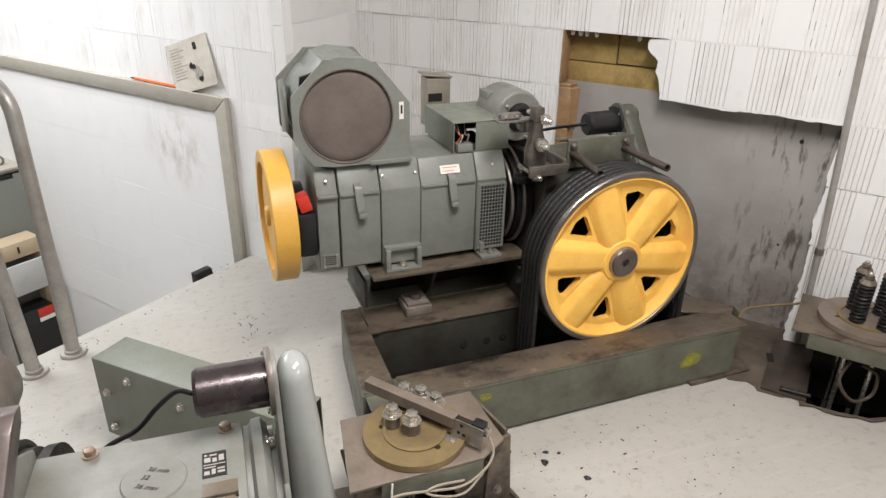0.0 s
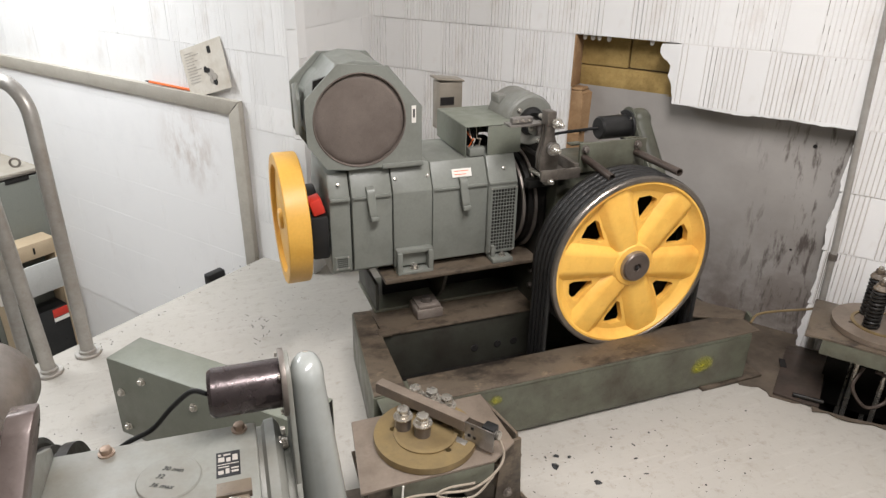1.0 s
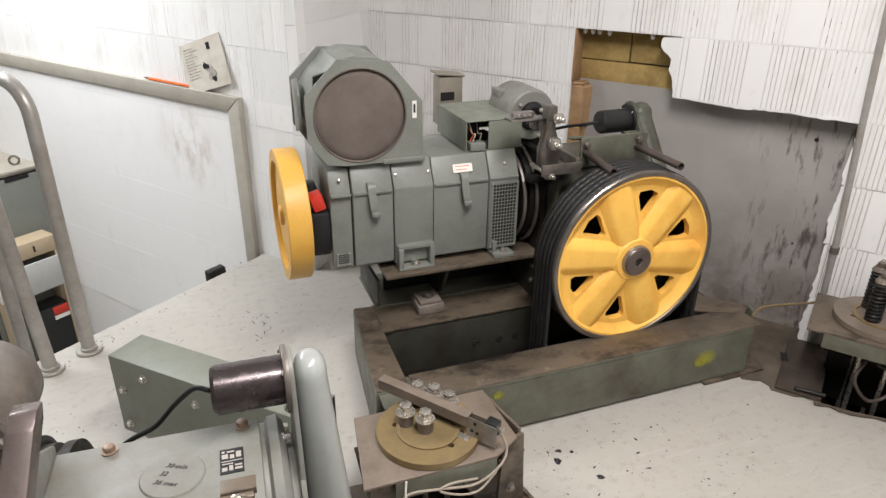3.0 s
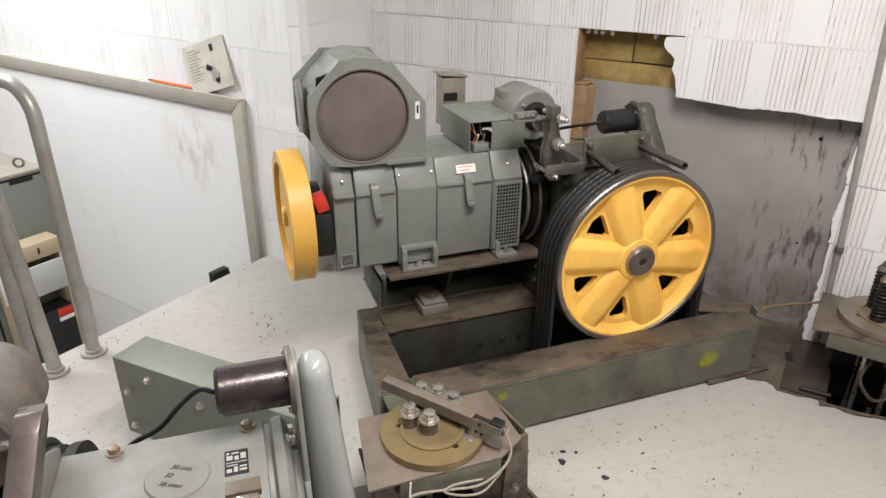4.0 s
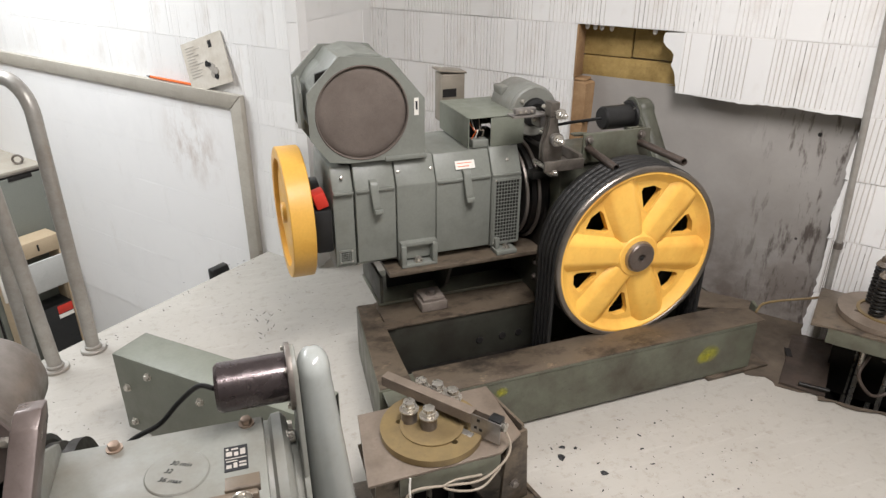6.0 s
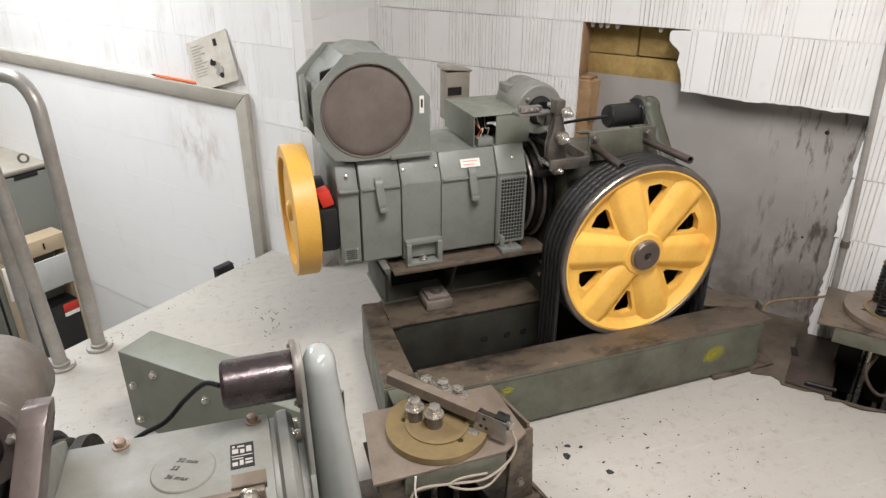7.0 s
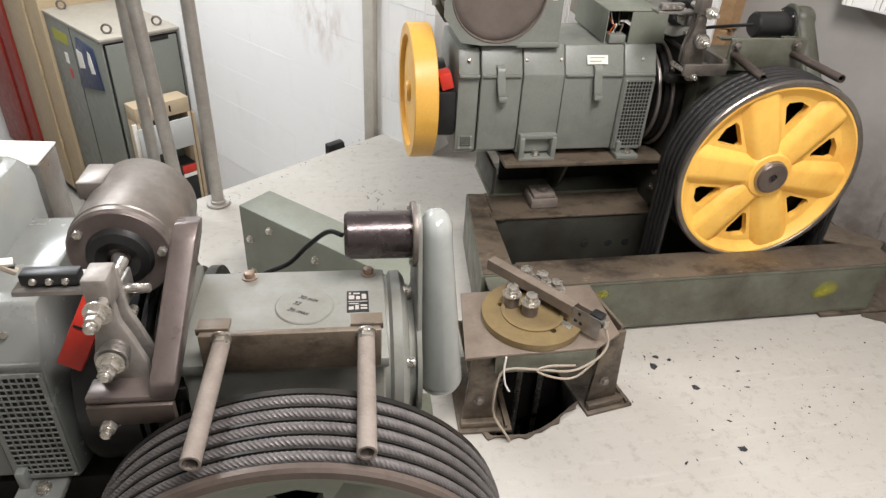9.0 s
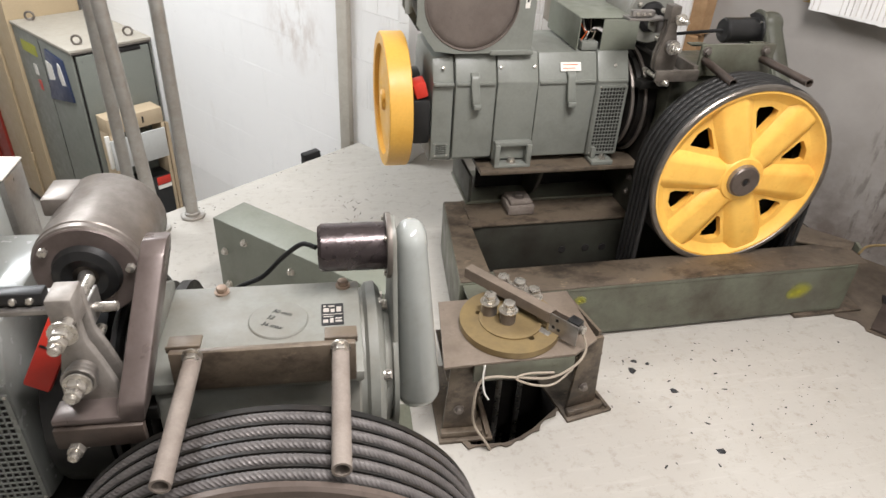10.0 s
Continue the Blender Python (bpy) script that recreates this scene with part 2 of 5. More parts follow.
def oiled_steel():
    """Bare brown steel, rubbed pale in places, with black oil drawn out along it."""
    n = Nodes("oiled_steel")
    tone = n.mix(n.ramp(n.noise(3.2, 6, 0.65), 0.35, 0.7), (0.145, 0.114, 0.082), (0.088, 0.066, 0.046))
    tone = n.mix(n.ramp(n.noise(13, 7, 0.75, (0.75, 1.25, 1.0)), 0.50, 0.64, 0, 0.85), tone, (0.045, 0.033, 0.024))
    tone = n.mix(n.ramp(n.noise(5, 6, 0.7, (0.8, 1.3, 1.0)), 0.53, 0.66, 0, 0.92), tone, (0.018, 0.014, 0.011))
    tone = n.mix(n.ramp(n.noise(22, 5, 0.7, (0.8, 1.2, 1.0)), 0.62, 0.74, 0, 0.6), tone, (0.30, 0.225, 0.15))
    n.color(tone)
    n.bsdf.inputs["Metallic"].default_value = 0.12
    n.rough(n.ramp(n.noise(9, 5, 0.7), 0.3, 0.7, 0.28, 0.58))
    n.bump(n.noise(70, 4, 0.6), 0.25, 0.002)
    return n.mat


def smudged_paint():
    """White wall paint with one brown rubbed smudge."""
    n = Nodes("smudged_wall_paint")
    spot = n.tree.nodes.new("ShaderNodeVectorMath")
    spot.operation = "DISTANCE"
    n.link(n.add("ShaderNodeNewGeometry").outputs["Position"], spot.inputs[0])
    spot.inputs[1].default_value = us(-2.76, PANEL, 0.47)
    n.co = n.add("ShaderNodeNewGeometry").outputs["Position"]
    near = n.ramp(spot.outputs["Value"], 0.26, 0.03)
    both = n.tree.nodes.new("ShaderNodeMath")
    both.operation = "MULTIPLY"
    n.link(near, both.inputs[0])
    n.link(n.ramp(n.noise(9, 6, 0.7, (1.5, 1.5, 0.7)), 0.42, 0.66, 0, 0.75), both.inputs[1])
    tone = n.mix(n.ramp(n.noise(2.2, 6, 0.7), 0.5, 0.75, 0, 0.6), (0.80, 0.79, 0.775), (0.73, 0.72, 0.71))
    tone = n.mix(n.ramp(n.noise(4, 7, 0.75, (1.6, 1.6, 0.6)), 0.60, 0.80, 0, 0.5), tone, (0.58, 0.53, 0.48))
    tone = n.mix(n.ramp(n.noise(60, 3, 0.6), 0.74, 0.78, 0, 0.7), tone, (0.40, 0.35, 0.30))
    n.color(n.mix(both.outputs[0], tone, (0.42, 0.33, 0.27)))
    n.rough(0.7)
    n.bump(n.noise(50, 5, 0.65), 0.35, 0.004)
    return n.mat


RUST = oiled_steel()
SMUDGED = smudged_paint()
SPRAY = spray("sprayed_yellow", (0.42, 0.40, 0.03), 0.045)
FLOOR = floor_paint()
BOARD = stained_board()

# ---------------------------------------------------------------- mesh helpers
BASE = {}


def thing(name, label, category, m=None, base=(0, 0, 0), group="", kind=""):
    """An Empty at the thing's base; its parts are modelled in the frame m."""
    ob = new(name)
    ob.empty_display_size = 0.05
    ob.matrix_world = (m or Matrix()) @ Matrix.Translation(base)
    BASE[ob] = Vector(base)
    return tagged(ob, label, category, group, kind)


def part(name, bm, material, parent=None, label="", smooth=35):
    top = parent
    while top is not None and top.parent is not None:
        top = top.parent
    if top is not None and top in BASE:
        bmesh.ops.translate(bm, verts=bm.verts, vec=-BASE[top])
    bmesh.ops.recalc_face_normals(bm, faces=bm.faces)
    me = bpy.data.meshes.new(name)
    bm.to_mesh(me)
    bm.free()
    if smooth:
        me.shade_smooth()
        me.set_sharp_from_angle(angle=radians(smooth))
    me.materials.append(material)
    ob = new(name, me)
    ob.parent = parent
    if label:
        ob["label"] = label
    return ob


def solid(name, bm, material, label, category, kind="", group="", m=None, smooth=35):
    """A thing or a piece of the setting that is one mesh."""
    ob = part(name, bm, material, None, "", smooth)
    if m:
        ob.matrix_world = m
    return tagged(ob, label, category, group, kind)


def join(*meshes):
    out = bmesh.new()
    for b in meshes:
        me = bpy.data.meshes.new("tmp")
        b.to_mesh(me)
        out.from_mesh(me)
        bpy.data.meshes.remove(me)
        b.free()
    return out


def turned(bm, m):
    bmesh.ops.transform(bm, matrix=m, verts=bm.verts)
    return bm


def box(x0, x1, y0, y1, z0, z1, bevel=0.0, segments=2):
    bm = bmesh.new()
    bmesh.ops.create_cube(bm, size=1)
    for v in bm.verts:
        v.co = Vector((x0 + (v.co.x + 0.5) * (x1 - x0), y0 + (v.co.y + 0.5) * (y1 - y0), z0 + (v.co.z + 0.5) * (z1 - z0)))
    if bevel:
        bmesh.ops.bevel(bm, geom=bm.edges[:], offset=bevel, segments=segments, affect="EDGES", profile=0.5)
    return bm


def prism(points, axis, a, b, bevel=0.0, caps=0.0):
    """A polygon in the plane across the axis, drawn out from a to b. x: (y, z), y: (x, z), z: (x, y)."""
    bm = bmesh.new()
    place = {"x": lambda p, d: (d, p[0], p[1]), "y": lambda p, d: (p[0], d, p[1]), "z": lambda p, d: (p[0], p[1], d)}[axis]
    v0, v1 = [bm.verts.new(place(p, a)) for p in points], [bm.verts.new(place(p, b)) for p in points]
    n = len(points)
    bm.faces.new(v0)
    bm.faces.new(v1[::-1])
    for i in range(n):
        bm.faces.new((v0[i], v1[i], v1[(i + 1) % n], v0[(i + 1) % n]))
    bmesh.ops.recalc_face_normals(bm, faces=bm.faces)
    if bevel:
        bmesh.ops.bevel(bm, geom=bm.edges[:], offset=bevel, segments=2, affect="EDGES", profile=0.5)
    if caps:
        rim = [e for e in bm.edges if any(len(f.verts) == n for f in e.link_faces)]
        bmesh.ops.bevel(bm, geom=rim, offset=caps, segments=5, affect="EDGES", profile=0.5)
    return bm


AXES = {"x": Matrix.Rotation(radians(90), 4, "Y"), "y": Matrix.Rotation(radians(-90), 4, "X"), "z": Matrix()}


def lathe(profile, axis="z", at=(0, 0, 0), seg=40, closed=False):
    """Turn (radius, height) pairs round an axis through at."""
    bm = bmesh.new()
    rings = []
    for r, h in profile:
        if r < 1e-6:
            rings.append([bm.verts.new((0, 0, h))] * seg)
        else:
            rings.append([bm.verts.new((r * math.cos(2 * math.pi * i / seg), r * math.sin(2 * math.pi * i / seg), h)) for i in range(seg)])
    pairs = list(zip(rings, rings[1:])) + ([(rings[-1], rings[0])] if closed else [])
    for a, b in pairs:
        for i in range(seg):
            j = (i + 1) % seg
            face = list(dict.fromkeys((a[i], a[j], b[j], b[i])))
            if len(face) > 2:
                bm.faces.new(face)
    return turned(bm, Matrix.Translation(at) @ AXES[axis])


def drum(p0, p1, r, seg=24, bevel=0.002, r1=None):
    """A round bar from p0 to p1 with eased ends."""
    p0, p1 = Vector(p0), Vector(p1)
    h = (p1 - p0).length
    r1 = r if r1 is None else r1
    e = min(bevel, 0.4 * h, 0.4 * min(r, r1))
    bm = lathe([(0, 0), (r - e, 0), (r, e), (r1, h - e), (r1 - e, h), (0, h)], seg=seg)
    return turned(bm, Matrix.Translation(p0) @ (p1 - p0).to_track_quat("Z", "Y").to_matrix().to_4x4())


def tube(p0, p1, r, wall, seg=24):
    p0, p1 = Vector(p0), Vector(p1)
    h = (p1 - p0).length
    bm = lathe([(r - wall, 0), (r, 0), (r, h), (r - wall, h)], seg=seg, closed=True)
    return turned(bm, Matrix.Translation(p0) @ (p1 - p0).to_track_quat("Z", "Y").to_matrix().to_4x4())


def smooth_line(points, steps=8):
    """Catmull-Rom through the points."""
    p = [Vector(q) for q in points]
    p = [2 * p[0] - p[1]] + p + [2 * p[-1] - p[-2]]
    out = []
    for i in range(1, len(p) - 2):
        for k in range(steps):
            t = k / steps
            out.append(0.5 * (2 * p[i] + (p[i + 1] - p[i - 1]) * t + (2 * p[i - 1] - 5 * p[i] + 4 * p[i + 1] - p[i + 2]) * t * t
                              + (3 * p[i] - p[i - 1] - 3 * p[i + 1] + p[i + 2]) * t ** 3))
    return out + [p[-2]]


def sweep(line, r, seg=10, lobes=0, twist=0.0, lay=0.075):
    """A tube along a line; with lobes, a laid rope whose strands wind round it."""
    bm = bmesh.new()
    line = [Vector(p) for p in line]
    rings, run, up = [], 0.0, None
    for i, p in enumerate(line):
        d = (line[min(i + 1, len(line) - 1)] - line[max(i - 1, 0)]).normalized()
        if up is None:
            up = d.orthogonal().normalized()
        up = (up - d * up.dot(d)).normalized()
        side = d.cross(up)
        if i:
            run += (p - line[i - 1]).length
        ring = []
        for k in range(seg):
            a = 2 * math.pi * k / seg
            rr = r * (1 - lay * (0.5 - 0.5 * math.cos(lobes * a))) if lobes else r
            b = a + run * twist
            ring.append(bm.verts.new(p + rr * (math.cos(b) * up + math.sin(b) * side)))
        rings.append(ring)
    for a, b in zip(rings, rings[1:]):
        for k in range(seg):
            bm.faces.new((a[k], a[(k + 1) % seg], b[(k + 1) % seg], b[k]))
    bm.faces.new(rings[0][::-1])
    bm.faces.new(rings[-1])
    return bm


def cut_plate(outer, holes, axis, a, b):
    """A plate with holes: outlines in the plane across the axis, drawn out from a to b."""
    bm = bmesh.new()
    edges = []
    for loop in (outer, *holes):
        vs = [bm.verts.new((p[0], p[1], 0)) for p in loop]
        edges += [bm.edges.new((vs[i], vs[(i + 1) % len(vs)])) for i in range(len(vs))]
    bmesh.ops.triangle_fill(bm, use_beauty=True, use_dissolve=False, edges=edges)
    grown = bmesh.ops.extrude_face_region(bm, geom=bm.faces[:])
    bmesh.ops.translate(bm, verts=[v for v in grown["geom"] if isinstance(v, bmesh.types.BMVert)], vec=(0, 0, b - a))
    for v in bm.verts:
        x, y, d = v.co
        d += a
        v.co = {"x": (d, x, y), "y": (x, d, y), "z": (x, y, d)}[axis]
    bmesh.ops.recalc_face_normals(bm, faces=bm.faces)
    return bm


def ring_points(cx, cy, r, n=32, start=0.0):
    return [(cx + r * math.cos(start + 2 * math.pi * i / n), cy + r * math.sin(start + 2 * math.pi * i / n)) for i in range(n)]


def hexbolt(at, axis, r=0.011, h=0.009, washer=True):
    """A hexagon head on a washer; axis: the way that it points."""
    d = Vector(axis).normalized()
    q = Matrix.Translation(at) @ d.to_track_quat("Z", "Y").to_matrix().to_4x4()
    hexa = [(r * math.cos(i * math.pi / 3), r * math.sin(i * math.pi / 3)) for i in range(6)]
    z = 0.003 if washer else 0.0
    bits = [prism(hexa, "z", z, z + h, 0.001)]
    if washer:
        bits.append(lathe([(0, 0), (1.35 * r, 0), (1.35 * r, 0.003), (0, 0.003)], seg=16))
    return turned(join(*bits), q)


# ---------------------------------------------------------------- setting
def slab(points, z0, z1):
    return prism([tuple(us(u, s).xy) for u, s in points], "z", z0, z1)


BACK, SIDE, FAR = -2.4, 3.0, -6.9
PITA = [(0.20, 1.10), (0.235, 1.05), (0.272, 1.047), (0.323, 1.043), (0.366, 1.056), (0.412, 1.080), (0.465, 1.118), (0.505, 1.145), (0.500, 1.26), (0.34, 1.29), (0.22, 1.24)]
PITB = [(1.74, 1.19), (1.80, 1.12), (1.87, 1.06), (1.98, 1.03), (2.10, 1.10), (2.12, 1.22), (2.02, 1.33), (1.86, 1.33), (1.76, 1.27)]
floor_outline = [tuple(us(u, s).xy) for u, s in ((EDGE, BACK), (SIDE, BACK), (SIDE, WALL_R + 0.12), (NOOK - 0.02, WALL_R + 0.12), (NOOK - 0.02, WALL_L + 0.02), (EDGE, WALL_L + 0.02))]
solid("floor", cut_plate(floor_outline, [PITA, PITB], "z", -0.22, 0.0), FLOOR, "worn pale grey painted concrete machine room floor", "floor", "structure")
solid("floor_lower", slab([(FAR, BACK), (EDGE + 0.3, BACK), (EDGE + 0.3, WALL_L + 0.1), (FAR, WALL_L + 0.1)], LOW - 0.1, LOW), FLOOR, "pale grey painted floor of the lower level", "floor", "structure")
solid("platform_edge_wall", slab([(EDGE, BACK), (EDGE + 0.12, BACK), (EDGE + 0.12, WALL_L), (EDGE, WALL_L)], LOW, -0.22), WHITE, "white painted face below the platform edge", "wall", "structure")
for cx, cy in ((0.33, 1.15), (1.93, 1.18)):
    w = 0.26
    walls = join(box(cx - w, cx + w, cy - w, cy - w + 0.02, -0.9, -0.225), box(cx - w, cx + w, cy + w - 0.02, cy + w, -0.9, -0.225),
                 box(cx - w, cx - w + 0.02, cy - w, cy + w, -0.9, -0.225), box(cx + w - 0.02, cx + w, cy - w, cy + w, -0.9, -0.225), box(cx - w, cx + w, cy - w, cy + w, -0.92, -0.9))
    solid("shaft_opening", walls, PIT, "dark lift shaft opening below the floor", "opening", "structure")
solid("ceiling", slab([(FAR, BACK), (SIDE, BACK), (SIDE, WALL_R + 0.2), (FAR, WALL_R + 0.2)], CEIL, CEIL + 0.1), CEILING, "white painted ceiling", "ceiling", "structure")
# out of view; its dark colour is chosen to cut fill light
solid("wall_back", slab([(FAR, BACK - 0.2), (SIDE, BACK - 0.2), (SIDE, BACK), (FAR, BACK)], LOW, CEIL), BACKWALL, "unseen dark grey wall behind the camera, added to limit bounced light", "wall", "structure")
solid("wall_side", slab([(SIDE, BACK), (SIDE + 0.2, BACK), (SIDE + 0.2, WALL_R + 0.3), (SIDE, WALL_R + 0.3)], LOW, CEIL), WHITE, "white painted block wall", "wall", "structure")
solid("wall_far", slab([(FAR - 0.2, BACK), (FAR, BACK), (FAR, WALL_R + 0.3), (FAR - 0.2, WALL_R + 0.3)], LOW, CEIL), WHITE, "white painted block wall", "wall", "structure")
concrete = [(1.60, 1.42), (1.591, 1.394), (1.622, 1.372), (1.645, 1.361), (1.652, 1.330), (1.641, 1.307), (1.69, 1.25), (1.735, 1.23), (1.78, 1.33), (1.92, 1.42), (2.02, 1.45)]
concrete += [tuple(us(u, WALL_R + 0.085).xy) for u in (0.10, -1.25)] + [(1.20, 2.40), (1.20, 2.01), (1.60, 2.01), (1.62, 1.60)]
solid("bare_floor_patch", prism(concrete, "z", 0.0, 0.004), CONCRETE, "oil-stained bare concrete patch beside the bed frame", "floor", "structure")

# block walls: courses of 0.222, blocks of 0.34
COURSE, LONG = 0.222, 0.340
OPEN0, OPEN1, OPENW = -1.076, -0.036, -0.660
TOPJ = 0.858
BACKING = WALL_R + 0.0045


def backing(u0, u1, z0):
    return slab([(u0, BACKING), (u1, BACKING), (u1, WALL_R + 0.13), (u0, WALL_R + 0.13)], z0, CEIL)


wall_r = solid("wall_right", join(backing(NOOK, OPEN0, -0.22), backing(OPEN0, OPENW, TOPJ + COURSE), backing(OPENW, OPEN1, TOPJ + 0.004), backing(OPEN1, SIDE, -0.22)),
               MORTAR, "white painted wall of ribbed hollow clay blocks with a broken opening", "wall", "structure")
wall_l = solid("wall_left", slab([(FAR, WALL_L + 0.003), (STEP - 0.003, WALL_L + 0.003), (NOOK - 0.003, WALL_R + 0.006), (NOOK - 0.003, WALL_R + 0.13), (FAR, WALL_R + 0.13)], LOW, CEIL), WHITE,
               "white painted block wall beside the platform, smudged", "wall", "structure")
wall_p = solid("wall_panel", slab([(FAR, PANEL + 0.003), (JAMB - 0.012, PANEL + 0.003), (JAMB - 0.012, WALL_L), (FAR, WALL_L)], LOW, 0.69), WHITE,
               "white painted projecting lower wall, smudged, under a metal edge trim", "wall", "structure")


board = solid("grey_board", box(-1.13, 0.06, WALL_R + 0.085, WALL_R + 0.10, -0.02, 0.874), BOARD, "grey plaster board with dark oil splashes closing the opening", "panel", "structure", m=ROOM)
for u, z, r in ((-0.156, 0.759, 0.0075), (-0.150, 0.353, 0.0045)):
    part("drill_hole", lathe([(0, 0), (r, 0), (r, 0.002), (0, 0.002)], "y", (u, WALL_R + 0.0835, z), 14), PIT, board)
WOOLS = [(-1.12, -0.875, 0.955, 1.10), (-0.870, -0.62, 0.958, 1.10), (-1.12, -0.62, 0.862, 0.952)]
for u0, u1, z0, z1 in WOOLS:
    bm = box(u0, u1, WALL_R + 0.086, WALL_R + 0.125, z0, z1, 0.006)
    for v in bm.verts:
        v.co.y += 0.004 * noise.noise(30 * v.co)
    solid("insulation_slab", bm, WOOL, "yellow-brown mineral wool slab in the wall opening", "insulation", "", "wall opening insulation", ROOM)

# brown broken clay reveal on the opening's side
rv = random.Random(5)
z = -0.01
while z < TOPJ:
    h = rv.uniform(0.11, 0.24)
    bm = box(OPEN0 - 0.016 - rv.uniform(0, 0.012), OPEN0 + rv.uniform(0.040, 0.062), WALL_R + 0.004 + rv.uniform(0, 0.012), WALL_R + 0.084, z, min(z + h, TOPJ + 0.012), 0.006, 1)
    for v in bm.verts:
        v.co += Vector((rv.uniform(-0.009, 0.009), rv.uniform(-0.006, 0.006), rv.uniform(-0.002, 0.002)))
    piece = part("reveal_piece", bm, CLAY, wall_r, smooth=0)
    piece.matrix_world = ROOM
    z += h
piece = part("reveal_piece", box(OPEN0 - 0.003, OPEN0 + 0.006, WALL_R + 0.003, WALL_R + 0.085, TOPJ + 0.014, TOPJ + COURSE - 0.002, 0.002), CLAY, wall_r)
piece.matrix_world = ROOM

# light fittings on the ceiling
for at, size, power in TUBES:
    lamp = thing("ceiling_light", "white batten ceiling light with a bare tube", "ceiling light", Matrix.Translation(at) @ pose(0, 0, 0, 0, 0, SKEW), (0, 0, 0.12))
    part("housing", box(-0.05, 0.05, -size / 2, size / 2, 0.07, 0.125, 0.004), LABEL, lamp)
    part("tube", drum((0, -size / 2 + 0.02, 0.045), (0, size / 2 - 0.02, 0.045), 0.013, 12), TUBE, lamp)


# ---------------------------------------------------------------- the hoisting machines
def sheave(m, label, web_mat, rope_mat, drop, turn=0.0, lobes=8, twist=130.0, lay=0.075):
    R, W = 0.297, 0.135
    t = thing("traction_sheave", label, "traction sheave", m, (0, 0.06, 0))
    face = [(0.2794, 0.03), (0.2794, 0.003), (0.282, 0.0), (R - 0.004, 0.0), (R, 0.004), (R, 0.0118), (0.288, 0.0118), (0.288, 0.03)]
    rim = part("rim", lathe(face, "y", seg=120, closed=True), POLISHED if web_mat is YELLOW else RIM, t, "worn iron rim")
    prof = [(0.28, 0.0122), (R, 0.0122)]
    pitch = (W - 0.022) / 5
    for i in range(5):
        y = 0.012 + pitch * (i + 0.5)
        prof += [(R, y - 0.0094), (R - 0.010, y - 0.0082), (R - 0.014, y), (R - 0.010, y + 0.0082), (R, y + 0.0094)]
    prof += [(R, W - 0.003), (R - 0.003, W), (0.262, W), (0.255, W - 0.01), (0.255, 0.03)]
    part("groove_ring", lathe(prof, "y", seg=96, closed=True), DARK, rim, "black greasy rope grooves")
    holes = []
    for k in range(6):
        a = radians(turn + 90 + 60 * k)
        tri = []
        for ang, r in ((-0.165, 0.222), (-0.02, 0.229), (0.15, 0.222), (0.17, 0.208), (0.05, 0.146), (-0.04, 0.142), (-0.18, 0.206)):
            tri.append((r * math.cos(a + ang), r * math.sin(a + ang)))
        holes.append(tri)
    web = cut_plate(ring_points(0, 0, 0.274, 72), holes, "y", 0.026, 0.050)
    part("web", web, web_mat, t)
    part("web_flange", lathe([(0.244, 0.0262), (0.262, 0.018), (0.270, 0.006), (0.273, 0.003), (0.279, 0.003), (0.279, 0.03), (0.244, 0.03)], "y", seg=96, closed=True), web_mat, t)
    for k in range(6):
        a = radians(turn + 60 + 60 * k)
        rib = bmesh.new()
        rows = []
        for (r, h), y in [((0.050, 0.052), 0.030), ((0.050, 0.030), 0.003), ((0.276, 0.078), 0.032), ((0.276, 0.036), 0.010)]:
            rows.append((r, h, y))
        v = {}
        for i, (r, h, y) in enumerate(rows):
            for sgn in (-1, 1):
                x, z = r, sgn * h
                v[i, sgn] = rib.verts.new((x * math.cos(a) - z * math.sin(a), y, x * math.sin(a) + z * math.cos(a)))
        for f in (((1, -1), (1, 1), (3, 1), (3, -1)), ((0, -1), (1, -1), (3, -1), (2, -1)), ((0, 1), (2, 1), (3, 1), (1, 1)), ((0, -1), (0, 1), (1, 1), (1, -1)), ((2, -1), (3, -1), (3, 1), (2, 1)), ((0, -1), (2, -1), (2, 1), (0, 1))):
            rib.faces.new([v[c] for c in f])
        bmesh.ops.recalc_face_normals(rib, faces=rib.faces)
        bmesh.ops.bevel(rib, geom=rib.edges[:], offset=0.010, segments=5, affect="EDGES", profile=0.5, clamp_overlap=True)
        part("spoke", rib, web_mat, t)
    part("hub", lathe([(0, -0.002), (0.050, -0.002), (0.068, 0.000), (0.080, 0.012), (0.098, 0.034), (0.078, 0.2), (0, 0.2)], "y", seg=40), web_mat, t)
    cap = part("shaft_end", lathe([(0, -0.012), (0.010, -0.010), (0.014, -0.018), (0.044, -0.018), (0.050, -0.012), (0.053, 0.004), (0, 0.004)], "y", seg=36), RIM, t, "dark steel shaft end")
    # dark disc added behind the web so its holes look black
    part("back_plate", lathe([(0, 0.118), (0.252, 0.118), (0.252, 0.124), (0, 0.124)], "y", seg=48), DARK, t)
    part("centre_bore", lathe([(0, -0.0185), (0.006, -0.0185), (0.0075, -0.0175), (0, -0.0175)], "y", seg=16), PIT, cap)
    part("worn_ring", lathe([(0.046, -0.0135), (0.050, -0.0128), (0.0535, 0.002), (0.050, 0.002)], "y", seg=36, closed=True), STEEL, cap)
    for i in range(5):
        y = 0.012 + pitch * (i + 0.5)
        rr = R - 0.0052
        line = [Vector((-rr, y, -drop)) + Vector((0, 0, drop * k / 60)) for k in range(60)]
        line += [Vector((rr * math.cos(a), y, rr * math.sin(a))) for a in np.linspace(math.pi, 0, 190)]
        line += [Vector((rr, y, -drop * k / 60)) for k in range(1, 61)]
